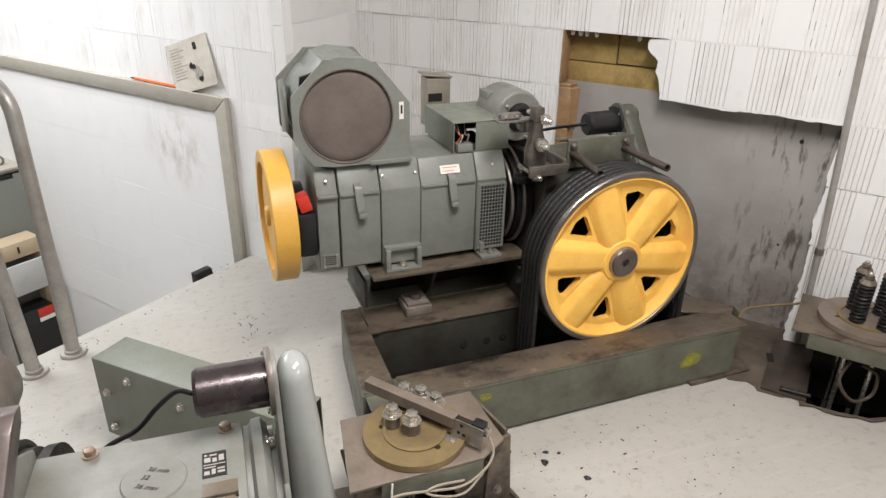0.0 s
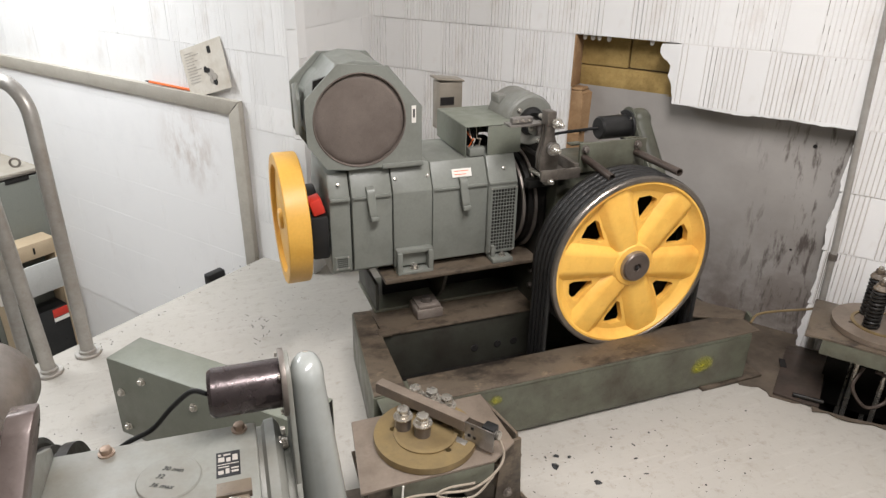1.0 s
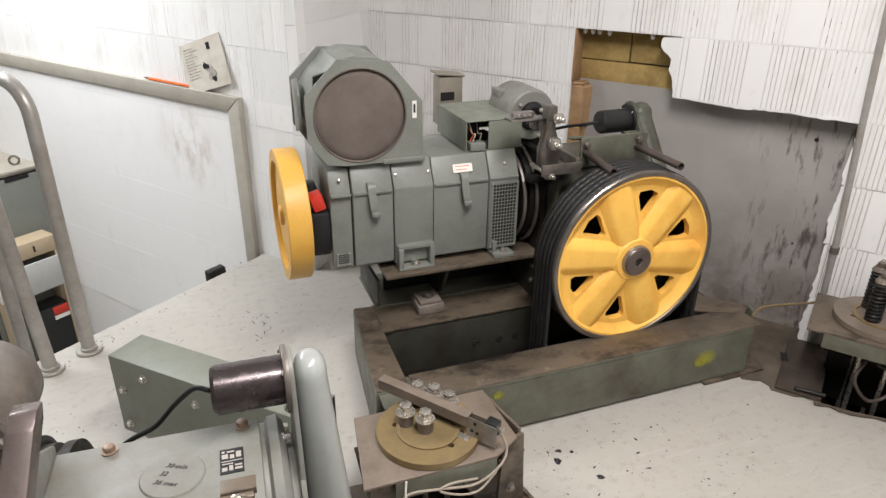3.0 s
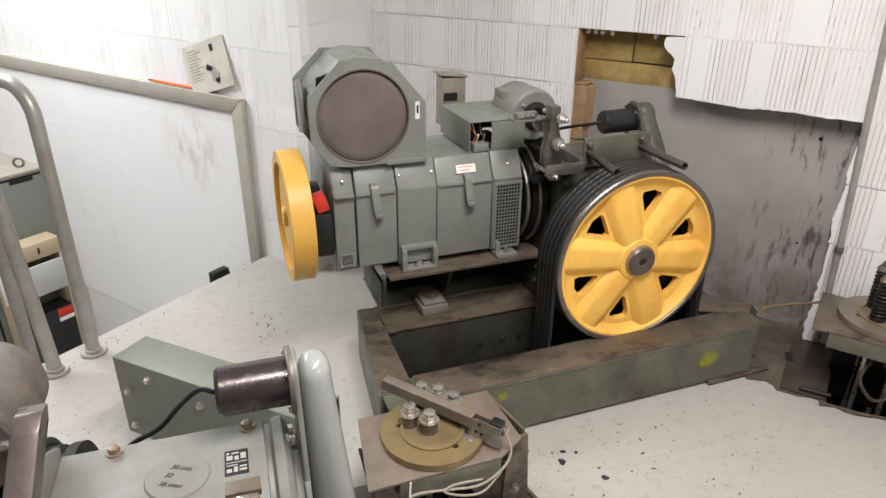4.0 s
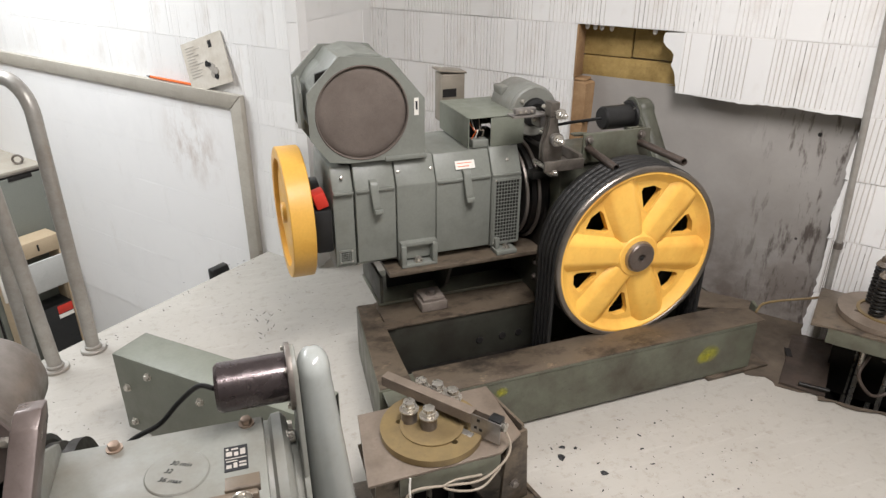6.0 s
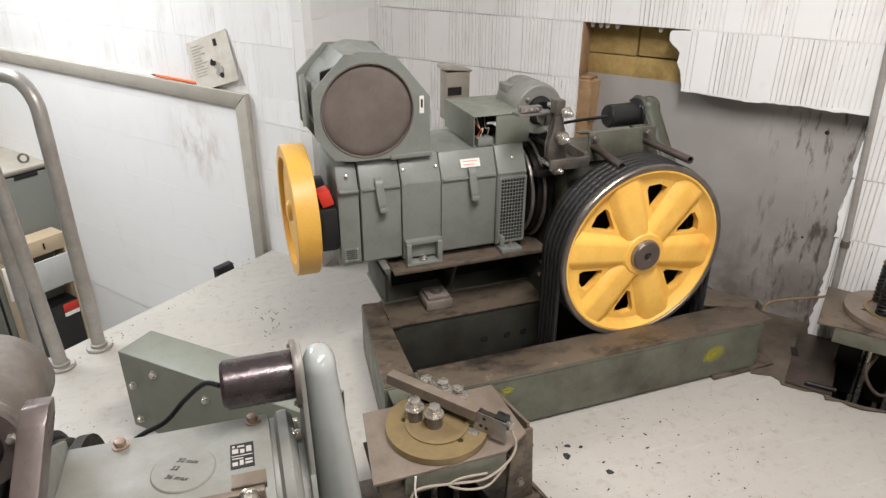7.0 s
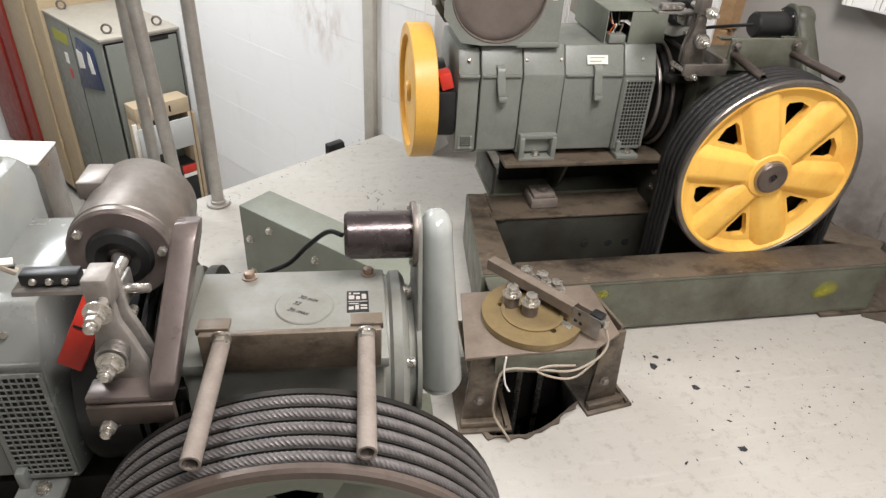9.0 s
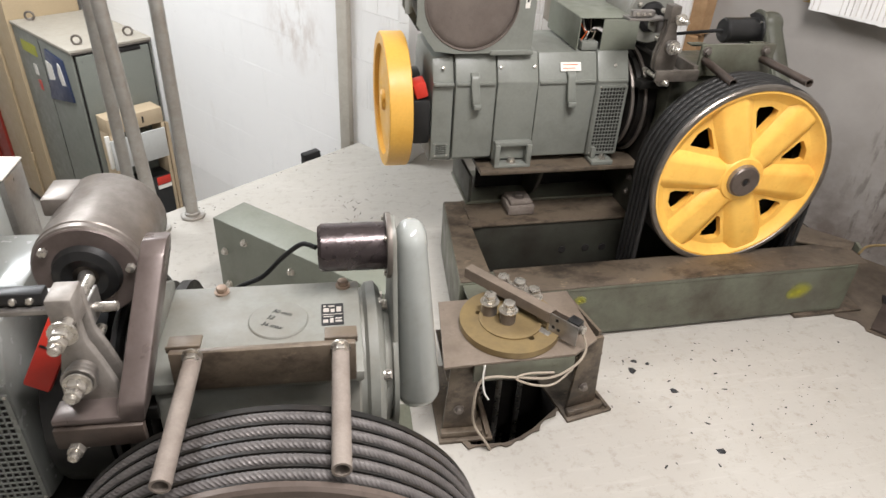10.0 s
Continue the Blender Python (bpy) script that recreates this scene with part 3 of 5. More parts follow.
        rope = thing("hoist_rope", "greasy stranded steel hoist rope lying in its sheave groove", "wire rope", m, (0, y, rr), "hoist ropes")
        part("lay", sweep(line, 0.0083, 24, lobes, twist, lay), rope_mat, rope)
    return t


def motor(m, label, dx=0.0, paint=GREEN):
    m = m @ Matrix.Translation((dx, 0, 0))
    t = thing("hoist_motor", label, "electric motor", m, (-0.6, 0.5, -0.09))
    Y0, Y1 = 0.335, 0.675

    def section(g=0.0, z0=-0.055):
        return [(Y0 + g, z0), (Y0 + g, 0.205), (Y0 + 0.042, 0.29 - g), (Y1 - 0.042, 0.29 - g), (Y1 - g, 0.205), (Y1 - g, z0), (Y1 - 0.05, -0.072), (Y0 + 0.05, -0.072)]

    part("end_housing", prism(section(0.012, -0.050), "x", -0.905, -0.838, 0.006), paint, t)
    part("cover", prism(section(0.004, -0.045), "x", -0.834, -0.704, 0.004), paint, t)
    part("frame", prism(section(0.0), "x", -0.701, -0.569, 0.004), paint, t)
    part("cover", prism(section(0.004, -0.05), "x", -0.566, -0.372, 0.004), paint, t)
    for x0, x1 in ((-0.905, -0.838), (-0.832, -0.706), (-0.564, -0.374), (-0.369, -0.262)):
        part("lip", box(x0 + 0.002, x1 - 0.002, Y0 - 0.003, Y0 + 0.016, 0.198, 0.207, 0.002), paint, t)
    part("core", prism(section(0.03), "x", -0.90, -0.28), DARK, t)
    part("end_housing", prism(section(0.0), "x", -0.369, -0.262, 0.006), paint, t)
    for x0, x1, z0, z1, nx, nz in ((-0.364, -0.264, -0.048, 0.190, 8, 18), (-0.896, -0.848, -0.040, 0.008, 6, 5)):
        y = Y0 + (0.012 if x0 < -0.8 else 0.0)
        sx, sz = (x1 - x0 - 0.014) / nx, (z1 - z0 - 0.014) / nz
        holes = []
        for i in range(nx):
            for k in range(nz):
                hx, hz = x0 + 0.007 + sx * i, z0 + 0.007 + sz * k
                holes.append([(hx + 0.08 * sx, hz + 0.08 * sz), (hx + 0.92 * sx, hz + 0.08 * sz), (hx + 0.92 * sx, hz + 0.92 * sz), (hx + 0.08 * sx, hz + 0.92 * sz)])
        grille = part("grille", cut_plate([(x0, z0), (x1, z0), (x1, z1), (x0, z1)], holes, "y", y - 0.006, y - 0.003), paint, t, "perforated ventilation grille")
        # near-black sheet colours in the dark behind the grille holes
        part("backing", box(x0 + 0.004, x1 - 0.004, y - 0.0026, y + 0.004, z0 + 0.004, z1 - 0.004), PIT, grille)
        for cx, cz in ((x0 + 0.005, z0 + 0.005), (x1 - 0.005, z0 + 0.005), (x0 + 0.005, z1 - 0.005), (x1 - 0.005, z1 - 0.005)):
            part("screw", lathe([(0, -0.003), (0.003, -0.002), (0.0035, 0)], "y", (cx, y - 0.005, cz), 10), SHINY, grille)
    for x in (-0.775, -0.462):
        line = [(x, Y0 + 0.014, 0.232), (x, Y0 - 0.003, 0.222), (x, Y0 - 0.010, 0.195), (x + 0.004, Y0 - 0.016, 0.155), (x + 0.008, Y0 - 0.014, 0.138)]
        strap = bmesh.new()
        pts = smooth_line(line, 6)
        rows = []
        for i, p in enumerate(pts):
            d = (pts[min(i + 1, len(pts) - 1)] - pts[max(i - 1, 0)]).normalized()
            n = d.cross(Vector((1, 0, 0)))
            rows.append([strap.verts.new(p + Vector((a * 0.013, 0, 0)) + n * b * 0.005) for a, b in ((-1, -1), (1, -1), (1, 1), (-1, 1))])
        for a, b in zip(rows, rows[1:]):
            for i in range(4):
                strap.faces.new((a[i], a[(i + 1) % 4], b[(i + 1) % 4], b[i]))
        strap.faces.new(rows[0])
        strap.faces.new(rows[-1][::-1])
        bmesh.ops.recalc_face_normals(strap, faces=strap.faces)
        bmesh.ops.bevel(strap, geom=[e for e in strap.edges], offset=0.0015, segments=1, affect="EDGES")
        latch = part("latch", strap, paint, t, "bent strap latch of the cover")
        part("latch_tip", box(x - 0.006, x + 0.022, Y0 - 0.026, Y0 - 0.002, 0.126, 0.144, 0.005), paint, latch)
    for x in (-0.872, -0.69, -0.58, -0.31):
        part("bolt", hexbolt((x, Y0 + 0.021, 0.247), (0, -0.88, 0.47), 0.006, 0.005, False), SHINY, t)
    # feet
    foot = part("foot", join(box(-0.697, -0.573, Y0 - 0.030, Y0 + 0.02, -0.074, -0.062, 0.003), box(-0.697, -0.68, Y0 - 0.030, Y0 + 0.02, -0.064, 0.005, 0.003),
                             box(-0.590, -0.573, Y0 - 0.030, Y0 + 0.02, -0.064, 0.005, 0.003), box(-0.697, -0.573, Y0 - 0.020, Y0 + 0.02, -0.003, 0.014, 0.003)), paint, t)
    part("bolt", hexbolt((-0.635, Y0 - 0.010, -0.061), (0, 0, 1), 0.012, 0.010), SHINY, foot)
    foot = part("foot", join(box(-0.362, -0.285, Y0 - 0.045, Y0 + 0.02, -0.074, -0.058, 0.004), box(-0.358, -0.342, Y0 - 0.02, Y0 + 0.02, -0.064, -0.020, 0.003)), paint, t)
    part("bolt", hexbolt((-0.318, Y0 - 0.022, -0.057), (0, 0, 1), 0.010, 0.010), SHINY, foot)
    # black tail housing and red tag by the handwheel
    part("tail_housing", lathe([(0, -0.985), (0.06, -0.985), (0.085, -0.975), (0.105, -0.945), (0.105, -0.925), (0, -0.925)], "x", (0, 0.5, 0.10), 32), BLACK, t, "black motor tail housing")
    part("tail_box", box(-0.972, -0.907, 0.340, 0.45, 0.005, 0.155, 0.014), BLACK, t)
    part("red_tag", turned(box(-0.022, 0.018, -0.03, 0.03, -0.026, 0.026, 0.006), Matrix.Translation((-0.940, 0.372, 0.184)) @ Matrix.Rotation(radians(-16), 4, "Y")), RED, t, "red plastic tag")
    part("label_plate", turned(box(-0.034, 0.034, -0.014, 0.014, 0, 0.002), Matrix.Translation((-0.462, Y0 + 0.019, 0.246)) @ Matrix.Rotation(radians(62), 4, "X")), LABEL, t, "pale instruction label")
    for k in range(2):
        part("label_line", turned(box(-0.026, 0.024 - 0.01 * k, -0.0011, 0.0011, 0, 0.001), Matrix.Translation((-0.462, Y0 + 0.019, 0.246)) @ Matrix.Rotation(radians(62), 4, "X") @ Matrix.Translation((0, 0.006 - 0.011 * k, 0.002))), ORANGE, t)
    return t


def fan(m):
    t = thing("cooling_fan", "grey-green octagonal fan housing with round dusty filter on the motor", "cooling fan", m, (-0.78, 0.5, 0.29))
    Y0, Y1 = 0.352, 0.62
    X0, X1, Z0, Z1 = -0.958, -0.600, 0.292, 0.612
    outline = [(X0, 0.375), (X0 + 0.055, Z0 + 0.008), (X0 + 0.115, Z0), (X1, Z0), (X1, 0.475), (X1 - 0.105, Z1 - 0.012), (X0 + 0.100, Z1), (X0, 0.512)]
    front = part("front_plate", cut_plate(outline, [ring_points(-0.795, 0.442, 0.139, 64)], "y", Y0, Y0 + 0.006), GREEN, t)
    part("filter", lathe([(0, 0.003), (0.115, 0.004), (0.130, 0.006), (0.1385, 0.012)], "y", (-0.795, Y0, 0.442), 64), MESHY, front, "round dusty brown filter mat")
    part("filter_rim", lathe([(0.1385, -0.001), (0.141, -0.003), (0.1435, -0.001), (0.1435, 0.044), (0.1385, 0.044)], "y", (-0.795, Y0, 0.442), 64, True), MESHY, front)
    body = [(X0 + 0.02, 0.39), (X0 + 0.065, Z0 + 0.006), (X1 - 0.004, Z0 + 0.002), (X1 - 0.004, 0.472), (X1 - 0.108, Z1 - 0.017), (X0 + 0.104, Z1 - 0.006), (X0 + 0.02, 0.505)]
    part("housing", prism(body, "y", Y0 + 0.045, Y1, 0.004), GREEN, t)
    part("drum", lathe([(0.15, 0.042), (0.152, 0.25), (0.145, 0.255), (0, 0.255)], "y", (-0.795, Y0 + 0.006, 0.447), 48), GREEN, t)
    part("top_cover", prism([(X0 + 0.11, Z1 - 0.008), (X1 - 0.11, Z1 - 0.018), (X1 - 0.13, Z1 - 0.004), (X0 + 0.16, Z1 + 0.004)], "y", Y0 + 0.03, Y1, 0.003), GREEN, t)
    part("rear_flange", cut_plate([(X0 - 0.002, 0.37), (X0 + 0.05, Z0), (X1, Z0), (X1, 0.48), (X1 - 0.105, Z1 - 0.006), (X0 + 0.09, Z1 - 0.002), (X0 - 0.002, 0.52)], [], "y", Y1 - 0.01, Y1 + 0.004), GREEN, t)
    part("side_wing", prism([(Y0 + 0.12, 0.38), (Y0 + 0.20, 0.36), (Y0 + 0.22, 0.52), (Y0 + 0.16, 0.535), (Y0 + 0.12, 0.49)], "x", X0 - 0.004, X0 + 0.006, 0.003), GREEN, t)
    part("skirt", box(X1 - 0.13, X1 + 0.006, Y0 - 0.004, Y1, 0.286, 0.302, 0.003), GREEN, t)
    # dark wedge painted in for the shade behind the plate's corner
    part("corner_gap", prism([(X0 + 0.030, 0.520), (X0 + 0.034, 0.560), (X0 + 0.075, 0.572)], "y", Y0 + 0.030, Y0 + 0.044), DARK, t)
    part("label_plate", box(-0.634, -0.620, Y0 - 0.002, Y0, 0.425, 0.478), LABEL, front, "small white label")
    part("label_mark", box(-0.630, -0.624, Y0 - 0.003, Y0 - 0.0018, 0.442, 0.468), INK, front)
    return t


def terminal_box(m):
    t = thing("terminal_box", "grey-green sheet metal terminal box, half open, on the motor", "terminal box", m, (-0.32, 0.6, 0.29))
    X0, X1, Y0, Y1, Z0, Z1 = -0.440, -0.240, 0.381, 0.655, 0.2905, 0.390
    part("shell", join(box(X0, X1, Y0, Y1, Z1 - 0.003, Z1, 0.001), box(X0, X0 + 0.003, Y0, Y1, Z0, Z1 - 0.0035), box(X1 - 0.003, X1, Y0, Y1, Z0, Z1 - 0.0035), box(X0 + 0.0035, X1 - 0.0035, Y1 - 0.003, Y1, Z0, Z1 - 0.0035)), OLIVE, t)
    part("front_plate", box(X0 + 0.078, X1 - 0.002, Y0 - 0.003, Y0, Z0, Z1 - 0.004, 0.001), OLIVE, t)
    part("inner_plate", box(X0 + 0.004, X0 + 0.080, Y0 + 0.08, Y0 + 0.083, Z0, Z1 - 0.004), DARK, t)
    part("gland_block", box(X0 + 0.016, X0 + 0.070, Y0 - 0.002, Y0 + 0.04, Z0 - 0.002, Z0 + 0.026, 0.004), GREEN, t)
    rng = random.Random(4)
    for k, mat in enumerate((ORANGE, LABEL, BLACK, WIRE)):
        pts = [(X0 + 0.02 + 0.012 * k, Y0 + 0.02, Z0 + 0.026), (X0 + 0.02 + rng.uniform(0, 0.04), Y0 + 0.008, Z0 + 0.055), (X0 + 0.03 + rng.uniform(0, 0.03), Y0 + 0.03, Z0 + 0.05), (X0 + 0.02 + 0.014 * k, Y0 + 0.06, Z0 + 0.08)]
        part("lead", sweep(smooth_line(pts, 6), 0.002, 6), mat, t)
    b = thing("junction_box", "small upright brown-grey metal junction box behind the terminal box", "junction box", m, (-0.335, 0.84, 0.265))
    part("body", box(-0.378, -0.285, 0.80, 0.88, 0.265, 0.450, 0.004), PALE, b)
    part("lid", turned(box(-0.056, 0.056, -0.045, 0.042, -0.002, 0.005, 0.002), Matrix.Translation((-0.335, 0.84, 0.457)) @ Matrix.Rotation(radians(6), 4, "Y")), PALE, b)
    part("opening", box(-0.375, -0.32, 0.7975, 0.801, 0.365, 0.395), PIT, b)
    part("stay", box(-0.36, -0.31, 0.70, 0.80, 0.262, 0.27), DULL, b)
    return t


def gearbox(m, label, mat, enc_mat, case_mat, plate_mat, writing, enc=(0.077, 0.465, 0.335), worm=0.455, low=0.0):
    t = thing("worm_gearbox", label, "gearbox", m, (0, 0.4, -0.25))
    part("housing", prism([(-0.165, -0.26), (0.138, -0.26), (0.138, 0.235), (-0.165, 0.235)], "y", 0.245, 0.470, 0.012), mat, t)
    top = part("cover", box(-0.172, 0.143, 0.24, 0.475, 0.236, 0.257, 0.004), mat, t)
    for x, y in ((-0.088, 0.458), (0.116, 0.460), (-0.10, 0.27), (0.10, 0.27)):
        part("bolt", hexbolt((x, y, 0.257), (0, 0, 1), 0.0095, 0.009), BOLT, top, "rusty hexagon bolt")
    if writing:
        part("gusset", prism([(0.30, 0.257), (0.475, 0.257), (0.475, 0.275), (0.36, 0.345), (0.33, 0.345)], "x", -0.176, -0.166, 0.002), mat, top)
        for z in (0.18, 0.29):
            part("bolt", hexbolt((-0.177, 0.39, z), (-1, 0, 0), 0.011, 0.009), SHINY, t)
        lid = part("inspection_lid", lathe([(0, 0.003), (0.046, 0.003), (0.048, 0.001), (0.048, 0)], "z", (0.010, 0.373, 0.257), 48), mat, top, "round lid with marker writing")
        for text, x, y, a in (("30 min", -0.002, 0.392, -24), ("32", -0.010, 0.376, -20), ("36 max", -0.018, 0.360, -24)):
            curve = bpy.data.curves.new("writing", "FONT")
            curve.body, curve.size, curve.extrude, curve.shear = text, 0.0125, 0.0002, 0.25
            tmp = new("tmp", curve)
            bpy.context.view_layer.update()
            me = bpy.data.meshes.new_from_object(tmp.evaluated_get(bpy.context.evaluated_depsgraph_get()))
            bpy.data.objects.remove(tmp)
            bm = bmesh.new()
            bm.from_mesh(me)
            turned(bm, Matrix.Translation((x, y, 0.2606)) @ Matrix.Rotation(radians(a), 4, "Z"))
            part("writing", bm, INK, lid, "black marker writing", 0)
        plate = part("rating_plate", box(0.079, 0.115, 0.352, 0.408, 0.2572, 0.2585), INK, top, "black rating plate with worn print")
        for k, (a, b, c, d) in enumerate(((0.08, 0.34, 0.60, 0.78), (0.42, 0.60, 0.58, 0.74), (0.68, 0.90, 0.60, 0.84), (0.08, 0.20, 0.84, 0.92), (0.30, 0.60, 0.84, 0.90), (0.08, 0.30, 0.10, 0.24), (0.38, 0.54, 0.10, 0.30), (0.62, 0.92, 0.12, 0.20), (0.62, 0.92, 0.26, 0.32), (0.08, 0.54, 0.36, 0.40), (0.05, 0.94, 0.47, 0.50))):
            part("print_bar", box(0.079 + 0.036 * a, 0.079 + 0.036 * b, 0.352 + 0.056 * c, 0.352 + 0.056 * d, 0.2584, 0.2589), PRINT, plate)
    # front plate with the rope guard pipes
    sh = 0.0 if writing else 0.024
    fp = part("front_plate", box(-0.125 + sh, 0.130 + sh, 0.224, 0.236, (0.256 if writing else 0.228) - low, 0.326 - low, 0.003), BEAM if plate_mat is BEAM else RUST, t, "rusty steel plate across the sheave")
    pipe_mat = DUST if writing else BROWN
    for x, end in ((-0.092 + 0.3 * sh, 0.012 if writing else 0.052), (0.108 + 0.3 * sh, 0.012 if writing else -0.008)):
        z1 = 0.318 if writing else (0.287 if x < 0 else 0.304)
        pipe = part("guard_pipe", tube((x, 0.226, 0.318 if writing else 0.302), (x - 0.004, end, z1), 0.0122, 0.003, 20), pipe_mat, t, "rusty pipe over the ropes")
        part("bolt", hexbolt((x, 0.221, 0.324 if writing else 0.330), (0, -1, 0), 0.0105, 0.010), SHINY if writing else DULL, pipe)
    for x0, x1 in ((-0.130, -0.085), (0.086, 0.133)):
        part("clip_angle", join(box(x0, x1, 0.236, 0.268, 0.318 - low, 0.323 - low, 0.001), box(x0, x1, 0.236, 0.240, 0.318 - low, 0.329 - low, 0.001)), plate_mat, fp)
    # bearing end and chain case to the encoder
    part("bearing_cover", lathe([(0, 0.136), (0.138, 0.136), (0.138, 0.150), (0.148, 0.156), (0.150, 0.172), (0.138, 0.182), (0.116, 0.185), (0.112, 0.196), (0.126, 0.198), (0.128, 0.206), (0, 0.206)], "x", (0, 0.455, 0.085), 48), mat, t)
    for k in range(6):
        a = radians(30 + 60 * k)
        part("bolt", hexbolt((0.178, 0.455 + 0.130 * math.cos(a), 0.085 + 0.130 * math.sin(a)), (1, 0, 0), 0.010, 0.012), SHINY, t)
    ex, ey, ez = enc
    cx = ex + 0.135
    pts = []
    for k in range(19):
        a = radians(200 + 140 * k / 18)
        pts.append((worm + 0.108 * math.cos(a), (0.104 if writing else 0.092) + 0.108 * math.sin(a)))
    for k in range(13):
        a = radians(0 + 180 * k / 12)
        pts.append((ey + 0.042 * math.cos(a), ez + (0.004 if writing else 0.018) + 0.042 * math.sin(a)))
    case = prism(pts, "x", cx - 0.004, cx + 0.074, 0, 0.034 if writing else 0.033)
    if writing:
        for v in case.verts:
            f = min(1.0, max(0.0, (v.co.z - 0.06) / 0.27))
            v.co.x = cx - 0.004 + (v.co.x - cx + 0.004) * (1.0 - 0.30 * f * f * (3 - 2 * f))
    part("chain_case", case, case_mat, t, "glossy grey cast chain case", 50)
    part("case_flange", prism([((y - 0.455) * 1.06 + 0.455, (z - 0.2) * 1.04 + 0.2) for y, z in pts], "x", cx - 0.014, cx - 0.0045, 0, 0.003), mat, t)
    e = thing("rotary_encoder", "dark cylindrical encoder with a black cable, flanged to the chain case", "encoder", m, (ex, ey, ez))
    part("body", lathe([(0, 0), (0.036, 0), (0.041, 0.006), (0.0415, 0.118), (0, 0.118)], "x", (ex, ey, ez), 40), enc_mat, e)
    fl = part("flange", lathe([(0, 0.114), (0.056, 0.114), (0.057, 0.116), (0.057, 0.1225), (0, 0.1225)], "x", (ex, ey, ez), 40), enc_mat if enc_mat is BLACK else DULL, e)
    for a in (45, 135, 225, 315):
        part("screw", hexbolt((ex + 0.113, ey + 0.049 * math.cos(radians(a)), ez + 0.049 * math.sin(radians(a))), (-1, 0, 0), 0.005, 0.004, False), SHINY, fl)
    return t


def brake(m, coil_mat, arm_mat, light_mat, upright, mx=0.0, my=0.0, mz=0.0, size=1.0):
    t = thing("brake", "steel drum brake with a round magnet, forked lever and adjusting nuts", "machine brake", m, (-0.2, 0.4, -0.1))
    part("drum", lathe([(0, -0.235), (0.13, -0.235), (0.165, -0.230), (0.168, -0.215), (0.168, -0.185), (0.155, -0.180), (0.155, -0.172), (0.168, -0.167), (0.168, -0.150), (0.12, -0.145), (0, -0.145)], "x", (0, 0.47, 0.10), 56), DARK, t, "black greasy brake drum")
    mag = part("magnet", lathe([(size * r, h) for r, h in ((0, 0.0), (0.082, 0.0), (0.086, 0.003), (0.0865, 0.012), (0.0885, 0.014), (0.0885, 0.165), (0.080, 0.178), (0, 0.178))], "y", (-0.232 + mx, 0.385 + my, 0.395 + mz), 48), coil_mat, t, "round brown-grey magnet housing")
    part("face_plate", lathe([(size * r, h) for r, h in ((0.030, -0.003), (0.081, -0.003), (0.083, -0.001), (0.083, 0.0), (0.030, 0.0))], "y", (-0.232 + mx, 0.3848 + my, 0.395 + mz), 48, True), BRACKET if upright else coil_mat, mag)
    part("boss", lathe([(0.018, -0.012), (0.032, -0.018), (0.045, -0.014), (0.050, 0.001), (0.018, 0.001)], "y", (-0.232 + mx, 0.385 + my, 0.395 + mz), 32), BLACK, mag)
    part("plunger", drum((-0.232, 0.30, 0.395), (-0.232 + mx, 0.375 + my, 0.395 + mz), 0.011, 16), STEEL, mag)
    for dx, dz in ((-0.050, 0.036), (0.062, 0.004)):
        part("bolt", hexbolt((-0.232 + mx + dx, 0.3845 + my, 0.40 + mz + dz), (0, -1, 0), 0.007, 0.012, False), SHINY, mag)
    part("cap_tab", box(-0.312 + mx, -0.270 + mx, 0.48 + my, 0.55 + my, 0.436 + mz, 0.466 + mz, 0.004), coil_mat, mag)
    outline = [(-0.252, 0.275), (-0.236, 0.262), (-0.203, 0.262), (-0.187, 0.275), (-0.185, 0.320), (-0.196, 0.360), (-0.207, 0.392), (-0.209, 0.455), (-0.238, 0.455), (-0.238, 0.392), (-0.246, 0.355), (-0.254, 0.320)]
    lever = part("lever", prism(outline, "y", 0.212, 0.226, 0.004), arm_mat, t)
    part("fork_arm", prism([(x * 0.96 - 0.006, z) for x, z in outline], "y", 0.240, 0.252, 0.003), arm_mat, lever)
    part("lever_head", box(-0.239, -0.208, 0.208, 0.250, 0.420, 0.464, 0.003), arm_mat, lever)
    part("clevis", join(box(-0.250, -0.242, 0.255, 0.31, 0.375, 0.415, 0.002), box(-0.222, -0.214, 0.255, 0.31, 0.375, 0.415, 0.002), box(-0.250, -0.214, 0.255, 0.265, 0.375, 0.415, 0.002)), STEEL, lever)
    part("pin", drum((-0.262, 0.285, 0.395), (-0.185, 0.285, 0.395), 0.007, 14), SHINY, lever)
    for x, z, rr in ((-0.219, 0.350, 0.021), (-0.217, 0.432, 0.012), (-0.237, 0.253, 0.014)):
        rod = part("rod", drum((x, 0.30, z), (x, 0.150 if rr < 0.02 else 0.155, z), 0.0075, 16), SHINY, t)
        if rr > 0.02:
            for k in range(3):
                part("spring_washer", lathe([(0.008, 0), (rr - 0.002 * k, 0), (rr + 0.001 - 0.002 * k, 0.004), (rr - 0.002 * k, 0.008), (0.008, 0.008)], "y", (x, 0.188 + 0.009 * k, z), 28, True), STEEL, rod)
        part("nut", hexbolt((x, 0.186, z), (0, -1, 0), 0.013, 0.012), SHINY, rod)
        part("nut", hexbolt((x, 0.170, z), (0, -1, 0), 0.011, 0.010, False), SHINY, rod)
    if upright:
        flat = prism([(0.175, 0.288), (0.215, 0.288), (0.238, 0.306), (0.365, 0.435), (0.365, 0.462), (0.335, 0.468), (0.312, 0.456), (0.190, 0.334), (0.175, 0.318)], "x", -0.180, -0.146, 0.004)
        for v in flat.verts:
            v.co.x += 0.16 * (v.co.z - 0.30)
        bracket = part("bracket", flat, BRACKET, t, "bent reddish brown flat steel bracket")
